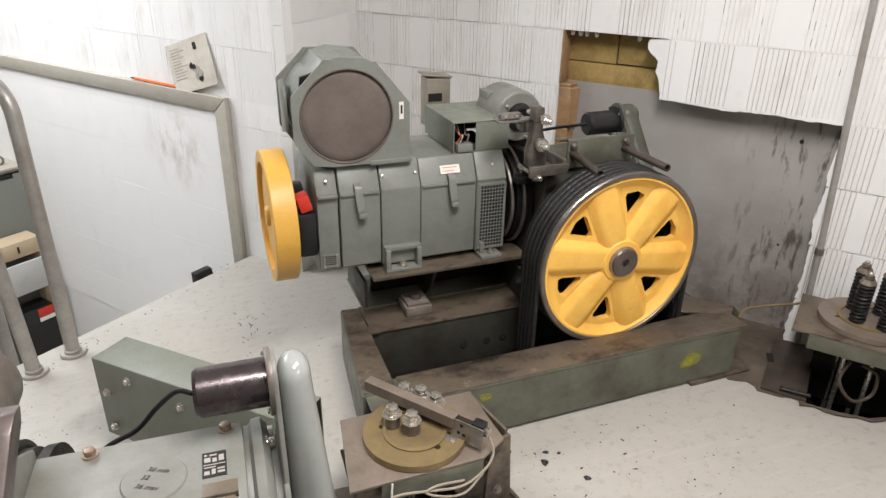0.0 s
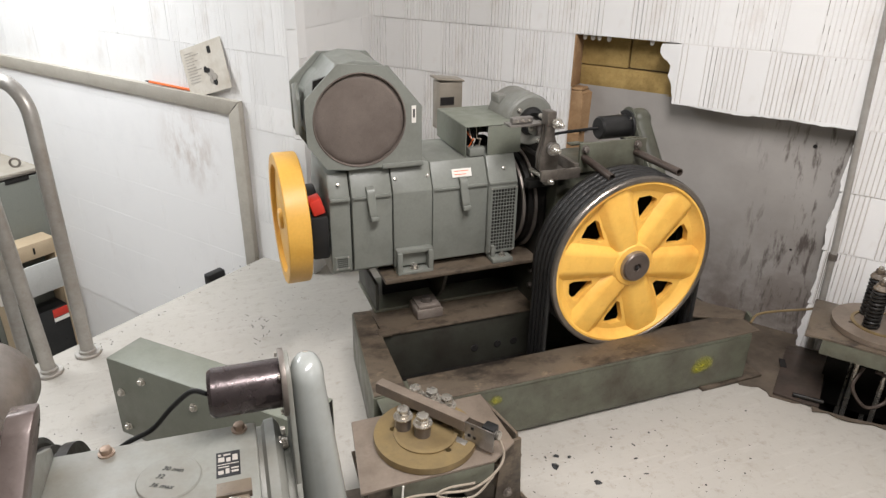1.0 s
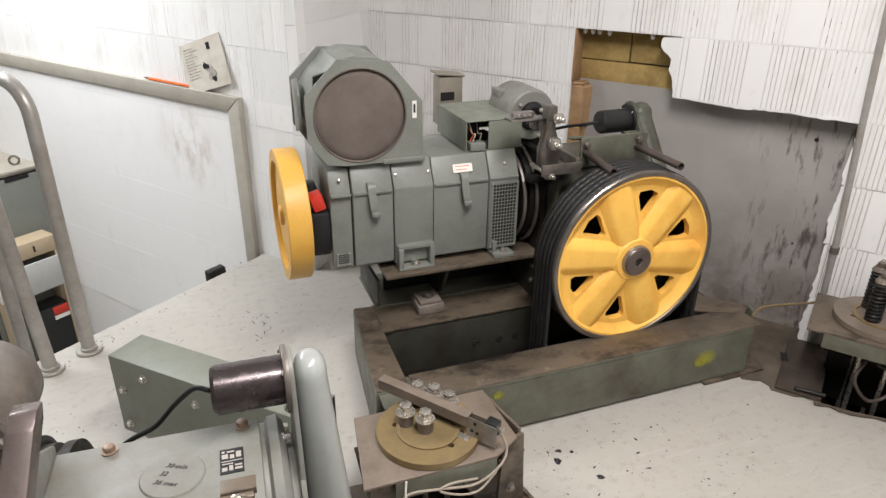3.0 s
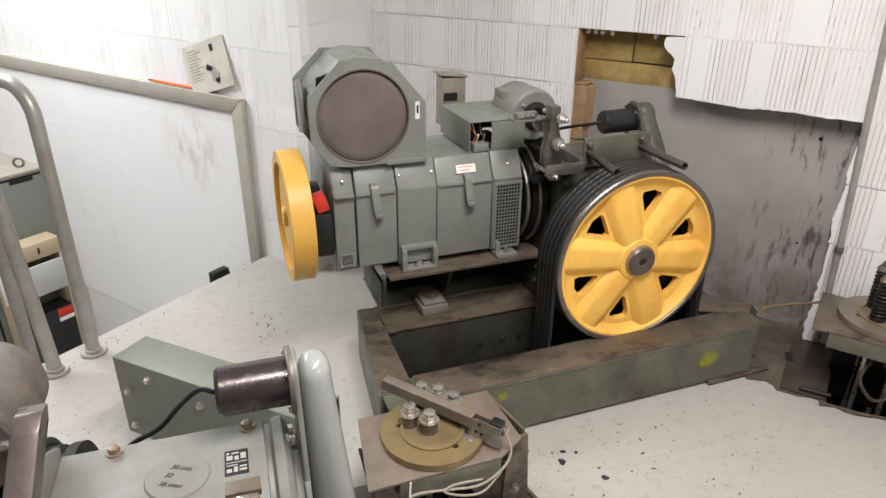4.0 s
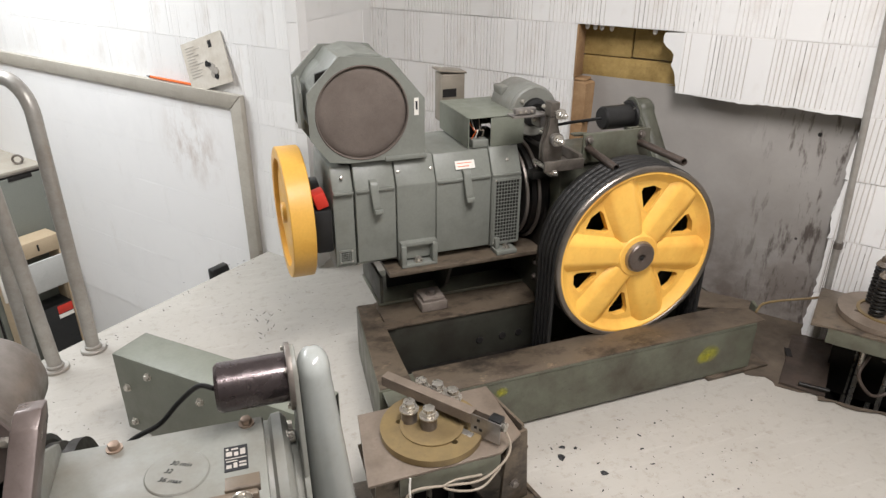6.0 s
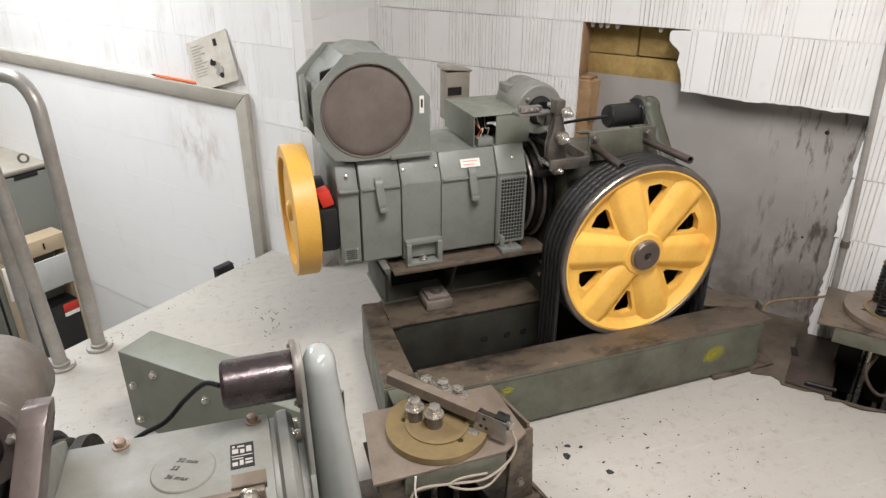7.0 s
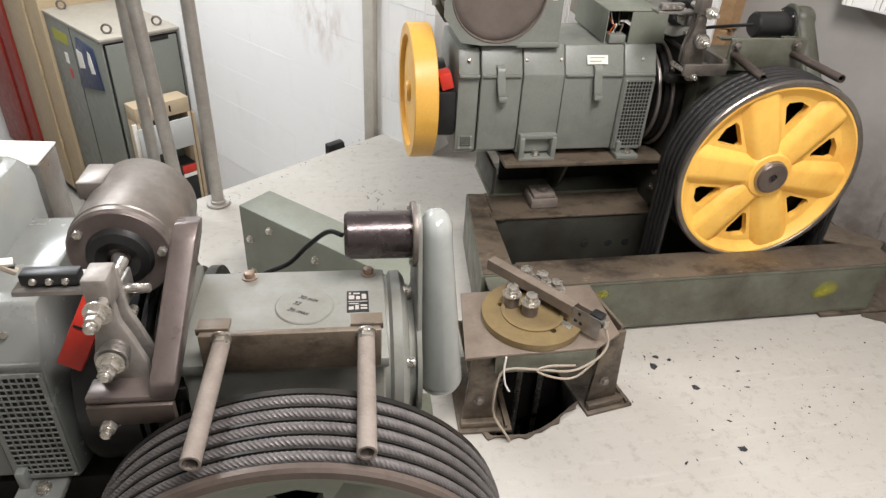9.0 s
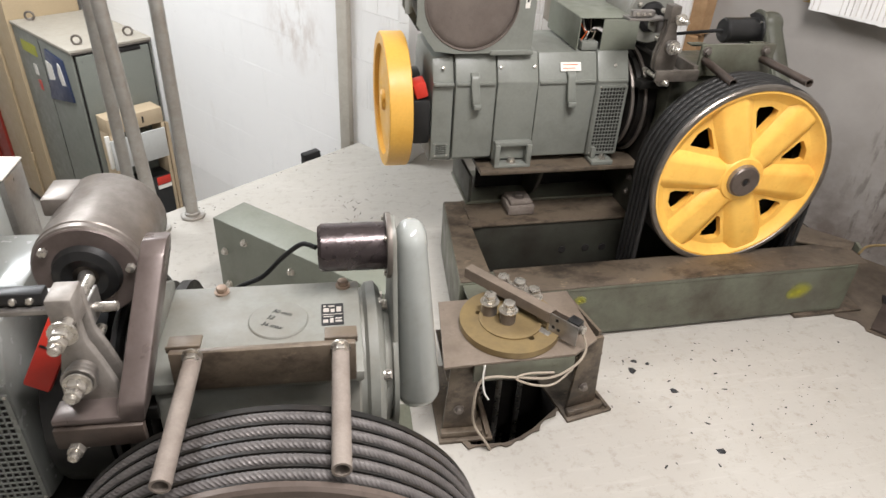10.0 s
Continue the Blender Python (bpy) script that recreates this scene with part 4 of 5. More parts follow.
        part("bracket_foot", box(-0.262, -0.148, 0.175, 0.215, 0.286, 0.298, 0.004), BRACKET, bracket)
        # lip is browner-black than the bracket: its front's shade is in the colour
        part("bracket_lip", box(-0.262, -0.150, 0.170, 0.184, 0.250, 0.2855, 0.004), BROWN, bracket)
    else:
        bracket = part("bracket", box(-0.27, -0.130, 0.165, 0.177, 0.255, 0.290, 0.003), arm_mat, t, "bent flat steel bracket")
        part("bracket_side", box(-0.145, -0.130, 0.1775, 0.30, 0.2645, 0.300, 0.003), arm_mat, bracket)
        part("bracket_foot", box(-0.205, -0.130, 0.178, 0.30, 0.255, 0.264, 0.002), arm_mat, bracket)
    for x, r in ((-0.252, 0.168), (-0.215, 0.184)):
        disc = part("disc", lathe([(0, x), (r - 0.010, x), (r - 0.010, x + 0.012), (0, x + 0.012)], "x", (0, 0.47, 0.10), 64), DARK, t)
        part("disc_edge", lathe([(r - 0.010, x), (r - 0.002, x), (r, x + 0.003), (r, x + 0.009), (r - 0.010, x + 0.012)], "x", (0, 0.47, 0.10), 64, True), DULL if not upright else BLACK, disc)
    if not upright:
        # added black blocks fill the space behind the lever with shade
        part("shoe_housing", join(box(-0.205, -0.172, 0.30, 0.60, 0.05, 0.285, 0.006), box(-0.168, -0.10, 0.475, 0.60, 0.02, 0.30, 0.008)), DARK, t, "black filler blocks added for the darkness behind the brake lever")
    part("tie_bar", box(-0.26, -0.16, 0.26, 0.30, 0.20, 0.225, 0.003), DARK, t)
    part("housing_plate", prism([(0.28, -0.12), (0.66, -0.12), (0.62, 0.16), (0.50, 0.23), (0.36, 0.21), (0.30, 0.15)], "x", -0.19, -0.175, 0.004), DARK, t)
    part("switch", box(-0.335, -0.262, 0.258, 0.280, 0.422, 0.440, 0.003), light_mat, t, "brake switch")
    for x in (-0.318, -0.298, -0.278):
        part("switch_screw", lathe([(0, -0.004), (0.004, -0.004), (0.005, 0)], "y", (x, 0.258, 0.430), 12), SHINY, t)
    part("switch_plate", box(-0.345, -0.235, 0.250, 0.300, 0.412, 0.4195, 0.001), STEEL, t)
    return t


def handwheel(m):
    t = thing("handwheel", "yellow painted flywheel on the motor shaft", "handwheel", m, (-1.01, 0.5, -0.12))
    part("rim", lathe([(0.178, -1.045), (0.212, -1.045), (0.2155, -1.042), (0.2155, -0.975), (0.212, -0.972), (0.178, -0.972), (0.175, -1.0)], "x", (0, 0.5, 0.10), 72, True), WHEELY, t)
    part("web", lathe([(0, -1.030), (0.05, -1.036), (0.178, -1.030), (0.178, -1.018), (0, -1.018)], "x", (0, 0.5, 0.10), 48), WHEELY, t)
    part("hub", lathe([(0, -1.046), (0.030, -1.046), (0.034, -1.040), (0.034, -0.985), (0, -0.985)], "x", (0, 0.5, 0.10), 28), WHEELY, t)
    return t


MA = Matrix.Translation((1.171, 1.53, 0.472))
MB = Matrix.Translation((-0.228, 0.435, 0.402)) @ Matrix.Rotation(radians(-3), 4, "Z")
sheave(MA, "large traction sheave with yellow painted spokes and steel ropes", YELLOW, ROPEA, 0.46, -9.0)
motor(MA, "grey-green box-shaped hoist motor with latched covers and mesh grilles")
fan(MA)
terminal_box(MA)
gearbox(MA, "dark green worm gearbox behind the yellow sheave", GEARDARK, BLACK, GEARDARK, BEAM, False, (0.085, 0.42, 0.338), 0.235, -0.022)
brake(MA, GREENB, ARM, STEEL, False, 0.055, 0.05, -0.016)
handwheel(MA)
sheave(MB @ Matrix.Translation((0.012, 0.0, 0.013)), "dark iron traction sheave carrying five steel ropes", OLIVE, ROPE, 0.42, 0.0, 8, 120.0, 0.11)
near_motor = motor(MB @ Matrix.Translation((-0.122, -0.03, 0.012)), "grey-green hoist motor with mesh grille, beside the brake", paint=GLOSS)
gearbox(MB, "pale grey-green worm gearbox with bolted cover and marker writing", GREENB, CHROME, CASE, RUST, True)
brake(MB @ Matrix.Translation((0.0, -0.02, -0.012)), DULL, LEVER, BLACK, True, -0.020, 0.0, -0.010, 0.9)
extra = thing("drum_cover", "black brake drum cover with a red plastic tag", "cover", MB, (-0.3, 0.47, 0.0))
part("shell", lathe([(0, -0.365), (0.150, -0.365), (0.178, -0.355), (0.180, -0.34), (0.180, -0.262), (0, -0.262)], "x", (0, 0.47, 0.08), 48), BLACK, extra)
part("red_tag", turned(box(-0.020, 0.020, -0.007, 0.007, -0.072, 0.058, 0.004), Matrix.Translation((-0.318, 0.335, 0.262)) @ Matrix.Rotation(radians(-18), 4, "X") @ Matrix.Rotation(radians(26), 4, "Y")), RED, extra, "slanted red plastic tag")
part("tag_slot", turned(box(-0.016, 0.016, -0.0085, -0.007, -0.004, 0.000, 0.0005), Matrix.Translation((-0.318, 0.335, 0.262)) @ Matrix.Rotation(radians(-18), 4, "X") @ Matrix.Rotation(radians(26), 4, "Y")), BLACK, extra)
part("end_casting", prism([(0.40, 0.20), (0.43, 0.285), (0.505, 0.385), (0.535, 0.402), (0.66, 0.402), (0.70, 0.36), (0.70, 0.19), (0.41, 0.19)], "x", -0.80, -0.356, 0.022), CASE, near_motor, "glossy grey end casting")
part("casting_lug", box(-0.405, -0.378, 0.60, 0.64, 0.395, 0.412, 0.005), CASE, near_motor)
jb = thing("junction_box", "bright worn steel junction box standing on the motor", "junction box", MB, (-0.40, 0.5, 0.28))
part("body", box(-0.74, -0.522, 0.765, 0.860, 0.10, 0.325, 0.004), STEEL, jb)
part("lid", turned(box(-0.112, 0.112, -0.056, 0.05, 0, 0.005, 0.002), Matrix.Translation((-0.634, 0.815, 0.331)) @ Matrix.Rotation(radians(2), 4, "Y")), LABEL, jb, "pale lid")
leads = thing("switch_leads", "grey and black leads running to the brake switch", "cable", MB, (-0.35, 0.27, 0.42))
for k, mat_ in enumerate((LABEL, BLACK, WIRE)):
    part("lead", sweep(smooth_line([(-0.350, 0.268, 0.430 - 0.008 * k), (-0.40, 0.25, 0.435 + 0.01 * k), (-0.46, 0.24, 0.41 - 0.02 * k), (-0.56, 0.23, 0.36 - 0.05 * k)], 6), 0.006 - 0.0015 * (k == 1), 8), mat_, leads)

# ---------------------------------------------------------------- bed frame of the far machine
bed = thing("bed_frame", "oily dark green welded steel bed frame of the sheaved machine", "bed frame", None, (1.0, 1.8, 0.0))


def hollow(x0, x1, y0, y1, z0, z1, w):
    """A rectangular hollow beam along x, open at its ends."""
    return join(box(x0, x1, y0, y1, z1 - w, z1, 0.003), box(x0, x1, y0, y1, z0, z0 + w, 0.003), box(x0, x1, y0, y0 + w, z0 + w, z1 - w), box(x0, x1, y1 - w, y1, z0 + w, z1 - w))


front = part("front_beam", hollow(0.30, 1.622, 1.418, 1.546, 0.012, 0.1935, 0.010), BEAM, bed, "green hollow beam with worn oily top")
part("top_plate", box(0.41, 1.655, 1.420, 1.547, 0.1937, 0.1975, 0.001), RUST, front)
part("end_stiffener", box(1.6225, 1.668, 1.462, 1.545, 0.014, 0.1925, 0.002), BROWN, front)
part("left_beam", prism([(0.290, 1.485), (0.395, 1.485), (0.412, 1.985), (0.345, 1.990)], "z", 0.0, 0.198, 0.004), BEAM, bed)
part("left_top_plate", prism([(0.294, 1.49), (0.394, 1.49), (0.410, 1.98), (0.349, 1.985)], "z", 0.1982, 0.201), RUST, bed)
part("corner_plate", box(0.395, 0.44, 1.80, 1.845, 0.194, 0.204, 0.002), RUST, bed)
back = part("back_beam", box(0.41, 1.50, 1.812, 1.822, 0.0, 0.192, 0.002), BEAMSHADE, bed, "dark inner web with bolt holes")
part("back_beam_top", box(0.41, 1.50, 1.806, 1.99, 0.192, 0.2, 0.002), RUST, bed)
part("back_beam_rear", box(0.41, 1.50, 1.98, 1.99, 0.0, 0.192), BEAMSHADE, bed)
for x in (0.75, 0.84, 0.905):
    part("bolt_hole", lathe([(0, 0), (0.012, 0), (0.014, 0.002), (0.014, 0.004), (0, 0.004)], "y", (x, 1.8085, 0.075), 20), PIT, back)
part("floor_pan", box(0.40, 1.5, 1.547, 1.811, 0.002, 0.012), DARK, bed)
right = part("right_beam", box(1.50, 1.62, 1.577, 2.0, 0.0, 0.19, 0.004), BEAMSHADE, bed)
part("right_top_plate", prism([(1.49, 1.578), (1.655, 1.50), (1.705, 1.54), (1.63, 1.62), (1.60, 1.66), (1.55, 1.99), (1.49, 1.99)], "z", 0.1905, 0.1985, 0.002), RUST, bed)
part("end_lip", prism([(1.688, 1.500), (1.698, 1.496), (1.715, 1.537), (1.702, 1.542)], "z", 0.01, 0.20, 0.002), BEAM, bed)
part("foot_pad", box(1.44, 1.70, 1.405, 1.585, 0.0, 0.0125, 0.002), RUST, bed)
part("foot_pad", box(0.31, 0.52, 1.44, 1.585, 0.0, 0.0125, 0.002), RUST, bed)
# raised motor support
part("support_plate", box(0.425, 1.06, 1.815, 2.26, 0.383, 0.398, 0.003), RUST, bed)
part("support_web", box(0.48, 1.02, 2.06, 2.075, 0.21, 0.383), DARK, bed)
part("support_flange", box(0.42, 1.02, 1.955, 2.20, 0.2, 0.213, 0.003), BEAM, bed)
part("end_plate", box(0.425, 0.437, 1.95, 2.2, 0.213, 0.315, 0.003), BEAMSHADE, bed)
part("end_plate", box(0.985, 1.0, 1.83, 2.2, 0.2, 0.383, 0.002), BEAMSHADE, bed)
part("rib", prism([(1.87, 0.383), (2.06, 0.383), (2.06, 0.213), (1.985, 0.213), (1.93, 0.26)], "x", 0.66, 0.672, 0.001), BEAMSHADE, bed)
for x, z in ((0.975, 0.33), (0.975, 0.27)):
    part("bolt", hexbolt((0.984, 1.86, z), (-1, 0, 0), 0.010, 0.008), DULL, bed)
clamp = part("clamp", join(box(0.548, 0.645, 1.858, 1.955, 0.2, 0.236, 0.006), box(0.556, 0.637, 1.866, 1.947, 0.236, 0.250, 0.005)), DUST, bed, "rusty clamp block")
part("bolt", hexbolt((0.597, 1.905, 0.25), (0, 0, 1), 0.016, 0.010), DULL, clamp)
for cx, cz, r in ((0.652, 0.152, 0.026), (1.43, 0.110, 0.050), (1.405, 0.098, 0.03)):
    disc = lathe([(0, 0), (0.045, 0), (0.045, 0.0006), (0, 0.0006)], "y", BASE[bed], 24)
    mark = part("paint_mark", disc, SPRAY, front, "soft yellow spray mark")
    mark.location = Vector((cx, 1.4165 - 0.0008 * (r < 0.04), cz)) - BASE[bed]
    mark.scale = (r / 0.045, 1.0, 0.8 * r / 0.045)
wire = thing("steel_wire", "thin brown wire tied to the bed frame", "wire", None, (1.7, 1.5, 0.2))
part("strand", sweep(smooth_line([(1.66, 1.47, 0.20), (1.72, 1.50, 0.205), (1.80, 1.485, 0.212), (1.88, 1.435, 0.232), (1.925, 1.41, 0.250)], 6), 0.0045, 8), BRASS, wire)
# the near machine's base, low between the two machines
bed2 = thing("machine_base", "dark greasy steel base under the near machine", "bed frame", MB, (0, 0.3, -0.4))
part("beam", box(-1.0, 0.27, 0.26, 0.36, -0.404, -0.27, 0.004), BEAM, bed2)
part("beam", box(-1.0, 0.27, 0.58, 0.68, -0.404, -0.27, 0.004), BEAM, bed2)
part("cross_beam", box(0.17, 0.27, 0.36, 0.58, -0.404, -0.27, 0.004), BEAM, bed2)
part("drip_tray", box(-0.95, 0.26, -0.05, 0.70, -0.404, -0.396), DARK, bed2)
part("corner_plate", box(0.30, 0.36, 0.10, 0.24, -0.404, -0.28, 0.003), RUST, bed2)
part("front_beam", box(-0.9, 0.36, -0.12, -0.02, -0.404, -0.27, 0.004), BEAM, bed2)
part("gear_pedestal", box(-0.17, 0.17, 0.27, 0.58, -0.272, -0.25, 0.003), DARK, bed2)
part("motor_pedestal", box(-0.98, -0.26, 0.34, 0.66, -0.272, -0.09, 0.003), DARK, bed2)


# ---------------------------------------------------------------- rope terminations over the floor openings
def hitch(name, label, outline, z, legs, disc, rods, spring, m=None):
    t = thing(name, label, "rope hitch", m, (disc[0], disc[1], 0))
    plate = part("plate", prism(outline, "z", z - 0.008, z, 0.002), RUST if spring else PLATE, t, "oily steel plate")
    (ax, ay), (bx, by) = outline[0], outline[1]
    d = Vector((bx - ax, by - ay, 0)).normalized()
    n = Vector((-d.y, d.x, 0))
    part("front_flange", prism([(ax, ay), (bx, by), (bx + 0.008 * n.x, by + 0.008 * n.y), (ax + 0.008 * n.x, ay + 0.008 * n.y)], "z", z - 0.06, z - 0.0085, 0.001), BEAM, plate)
    for x, y, a in legs:
        q = Matrix.Translation((x, y, 0)) @ Matrix.Rotation(radians(a), 4, "Z")
        part("leg", turned(join(prism([(-0.045, 0.012), (0.045, 0.012), (0.030, z - 0.008), (-0.030, z - 0.008)], "y", -0.055, -0.045, 0.001), box(-0.040, 0.040, -0.05, 0.14, z - 0.075, z - 0.068), prism([(-0.055, 0.012), (0.14, 0.012), (0.14, z - 0.01), (-0.03, z - 0.01)], "x", 0.030, 0.038)), q), BROWN if spring else RUST, t)
        foot = part("foot", turned(join(box(-0.055, 0.085, -0.085, 0.20, 0.0, 0.010, 0.002), box(0.066, 0.074, -0.08, 0.19, 0.010, 0.022, 0.002), box(-0.05, 0.06, -0.075, -0.055, 0.010, 0.03, 0.004)), q), RUST, t)
        part("bolt", turned(hexbolt((-0.005, -0.068, 0.095), (0, -1, 0), 0.010, 0.008), q @ Matrix.Translation((0, 0.012, 0))), DULL, foot)
    cx, cy, r = disc
    holes = [ring_points(cx + 0.65 * r * math.cos(a), cy + 0.65 * r * math.sin(a), 0.008, 14) for a in (radians(152), radians(292), radians(30), radians(330))]
    part("turntable", cut_plate(ring_points(cx, cy, r, 64), holes, "z", z + 0.002, z + 0.020), PLATE if spring else BRASS, t, "oily brown round plate" if spring else "brass-coloured round plate")
    part("ring_step", lathe([(0.62 * r, 0.0), (0.62 * r, 0.004), (0.55 * r, 0.005), (0.55 * r, 0.0)], "z", (cx, cy, z + 0.0201), 48, True), BRASS, t)
    part("under_plate", lathe([(0, 0), (0.9 * r, 0), (0.9 * r, 0.006), (0, 0.006)], "z", (cx, cy, z - 0.005), 40), DARK, t)
    for x, y in rods:
        rod = part("tie_rod", drum((x, y, -0.35), (x, y, z + (0.060 if not spring else 0.20)), 0.008, 14), SHINY, t)
        if spring:
            line = [(x + 0.020 * math.cos(a), y + 0.020 * math.sin(a), z + 0.021 + 0.135 * a / (2 * math.pi * 10)) for a in np.linspace(0, 2 * math.pi * 10, 170)]
            part("spring", sweep(line, 0.0055, 8), DARK, rod, "dark coil spring")
            part("spring_cup", lathe([(0.006, 0), (0.024, 0), (0.026, 0.004), (0.018, 0.018), (0.006, 0.018)], "z", (x, y, z + 0.158), 24, True), RUST, rod)
            part("nut", hexbolt((x, y, z + 0.175), (0, 0, 1), 0.014, 0.014, False), RUST, rod)
        else:
            part("collar", lathe([(0, 0), (0.021, 0), (0.021, 0.030), (0.018, 0.033), (0, 0.033)], "z", (x, y, z + 0.0202), 24), DULL, rod)
            part("nut", hexbolt((x, y, z + 0.053), (0, 0, 1), 0.0185, 0.012), SHINY, rod, "bright hexagon nut")
            part("nut", hexbolt((x, y, z + 0.069), (0, 0, 1), 0.0165, 0.010, False), SHINY, rod)
    return t


prng = random.Random(31)
for pit, mid in ((PITA, (0.335, 1.15)), (PITB, (1.93, 1.18))):
    rim = []
    for k in range(len(pit)):
        (x0, y0), (x1, y1) = pit[k], pit[(k + 1) % len(pit)]
        for f in (0.0, 0.33, 0.66):
            g = prng.uniform(1.04, 1.16)
            rim.append((mid[0] + g * (x0 + f * (x1 - x0) - mid[0]), mid[1] + g * (y0 + f * (y1 - y0) - mid[1])))
    inner = [(mid[0] + 0.955 * (x - mid[0]), mid[1] + 0.955 * (y - mid[1])) for x, y in pit]
    outer = [(mid[0] + 0.998 * (x - mid[0]), mid[1] + 0.998 * (y - mid[1])) for x, y in pit]
    # added sleeve hides the pale slab sides and paints the hole's shade
    solid("opening_lining", cut_plate(outer, [inner], "z", -0.224, -0.006), SHAFTSHADE, "near-black sleeve added for the shade inside the rope opening", "opening", "structure")
    solid("broken_floor_edge", cut_plate(rim, [pit], "z", 0.0045, 0.0075), CONCRETE, "ragged brown broken concrete round the floor opening", "floor", "structure")
Z1 = 0.265
near_hitch = hitch("rope_hitch", "brown oily rope hitch with brass turntable and bright nuts",
                   [(0.228, 1.072), (0.485, 1.070), (0.561, 1.116), (0.557, 1.325), (0.190, 1.325), (0.152, 1.070)], Z1, [(0.212, 1.150, -3), (0.548, 1.178, 10)], (0.352, 1.200, 0.130),
                   [(0.305, 1.238), (0.343, 1.197), (0.362, 1.312), (0.398, 1.285), (0.425, 1.245)], False)
far_hitch = hitch("rope_hitch", "oily rope hitch with round plate and dark coil springs",
                  [tuple(us(u, s).xy) for u, s in ((0.03, 2.122), (0.46, 2.122), (0.46, 2.40), (-0.022, 2.405), (-0.022, 2.112))], 0.262, [], (1.945, 1.215, 0.145),
                  [(1.895, 1.215), (1.93, 1.14), (2.01, 1.22), (1.96, 1.28)], True)
part("support_beam", turned(box(0.06, 0.44, 2.33, 2.39, -0.10, 0.2535, 0.003), ROOM), DARK, far_hitch)
part("side_web", turned(box(0.415, 0.425, 2.14, 2.33, -0.10, 0.2535), ROOM), DARK, far_hitch)
part("hose_loop", sweep(smooth_line([(1.86, 1.17, 0.16), (1.82, 1.16, 0.10), (1.85, 1.12, 0.04), (1.91, 1.10, 0.06), (1.92, 1.11, 0.13), (1.88, 1.14, 0.16)], 8), 0.006, 10), BROWN, far_hitch, "looped black hose")
part("base_plate", prism([(1.656, 1.309), (1.742, 1.195), (1.79, 1.235), (2.05, 1.435), (1.935, 1.525)], "z", 0.0045, 0.014, 0.002), BROWN, far_hitch)
part("floor_rail", drum((1.70, 1.27, 0.022), (1.765, 1.20, 0.022), 0.008, 14), DARK, far_hitch)
part("slot", prism([(1.80, 1.42), (1.815, 1.405), (1.85, 1.45), (1.835, 1.465)], "z", 0.0142, 0.0155), PIT, far_hitch)
# channel bar with the rope switch across the near hitch
bar = part("channel_bar", turned(join(box(-0.178, 0.10, -0.0155, 0.0135, 0.022, 0.026, 0.001), box(-0.178, 0.10, -0.0155, -0.012, -0.004, 0.022), box(-0.178, 0.178, 0.010, 0.013, -0.012, 0.022)),
                                 Matrix.Translation((0.387, 1.235, Z1 + 0.047)) @ Matrix.Rotation(radians(-53.8), 4, "Z")), PLATE, near_hitch, "brown channel bar")
BARM = Matrix.Translation((0.387, 1.235, Z1 + 0.047)) @ Matrix.Rotation(radians(-53.8), 4, "Z")
part("switch_plate", turned(box(0.10, 0.182, -0.013, -0.010, -0.034, 0.026, 0.001), BARM), STEEL, near_hitch)
part("switch", turned(box(0.145, 0.178, -0.009, 0.020, -0.006, 0.030, 0.003), BARM), BLACK, near_hitch, "small black rope switch")
part("switch_screw", turned(lathe([(0, -0.012), (0.009, -0.012), (0.011, -0.008), (0.011, 0), (0, 0)], "x", (0.19, 0.004, 0.012), 18), BARM), SHINY, near_hitch)
for x, z in ((0.118, 0.010), (0.125, -0.016), (0.110, -0.014)):
    part("slot", turned(box(x, x + 0.008, -0.0142, -0.0132, z, z + 0.008), BARM), PIT, near_hitch)
part("bright_clip", turned(box(0.075, 0.115, -0.035, -0.016, -0.034, -0.026, 0.001), BARM), SHINY, near_hitch)
lead = thing("switch_cable", "grey switch cable looped below the rope hitch", "cable", None, (0.45, 1.06, 0.2))
part("loop", sweep(smooth_line([(0.502, 1.098, 0.318), (0.512, 1.075, 0.27), (0.482, 1.058, 0.238), (0.42, 1.052, 0.212), (0.34, 1.054, 0.222), (0.27, 1.056, 0.232), (0.240, 1.056, 0.218), (0.228, 1.050, 0.15), (0.238, 1.06, 0.07), (0.27, 1.03, 0.02), (0.30, 1.05, -0.05)], 8), 0.0034, 8), WIRE, lead)
part("loop", sweep(smooth_line([(0.478, 1.056, 0.232), (0.43, 1.046, 0.196), (0.38, 1.046, 0.198), (0.33, 1.050, 0.222), (0.36, 1.056, 0.230), (0.43, 1.058, 0.222)], 8), 0.0030, 8), WIRE, lead)
part("tie_end", sweep(smooth_line([(0.250, 1.060, 0.268), (0.246, 1.054, 0.23), (0.252, 1.050, 0.19), (0.264, 1.048, 0.165)], 5), 0.0025, 6), LABEL, lead, "white cable tie")

# ---------------------------------------------------------------- sheet metal guard behind the near gearbox
g0, g1, gs = -1.522, -0.85, 0.940
ASKEW = Matrix.Rotation(radians(-45), 4, "Z")
guard = thing("sheet_metal_guard", "grey-green folded sheet metal rope guard with bolts, on strap feet", "machine guard", ASKEW, (g0, gs, 0))
part("front_sheet", box(g0, g1, gs, gs + 0.003, 0.070, 0.330, 0.001), OLIVE, guard)
part("top_sheet", box(g0, g1, gs + 0.0032, gs + 0.122, 0.327, 0.330, 0.001), OLIVE, guard)
part("end_sheet", box(g0, g0 + 0.003, gs + 0.0032, gs + 0.122, 0.070, 0.3265), OLIVE, guard)
part("back_sheet", box(g0 + 0.0032, g1, gs + 0.119, gs + 0.122, 0.070, 0.3265), OLIVE, guard)
part("end_sheet", box(g1 - 0.003, g1, gs + 0.0032, gs + 0.1188, 0.070, 0.3265), DARK, guard)
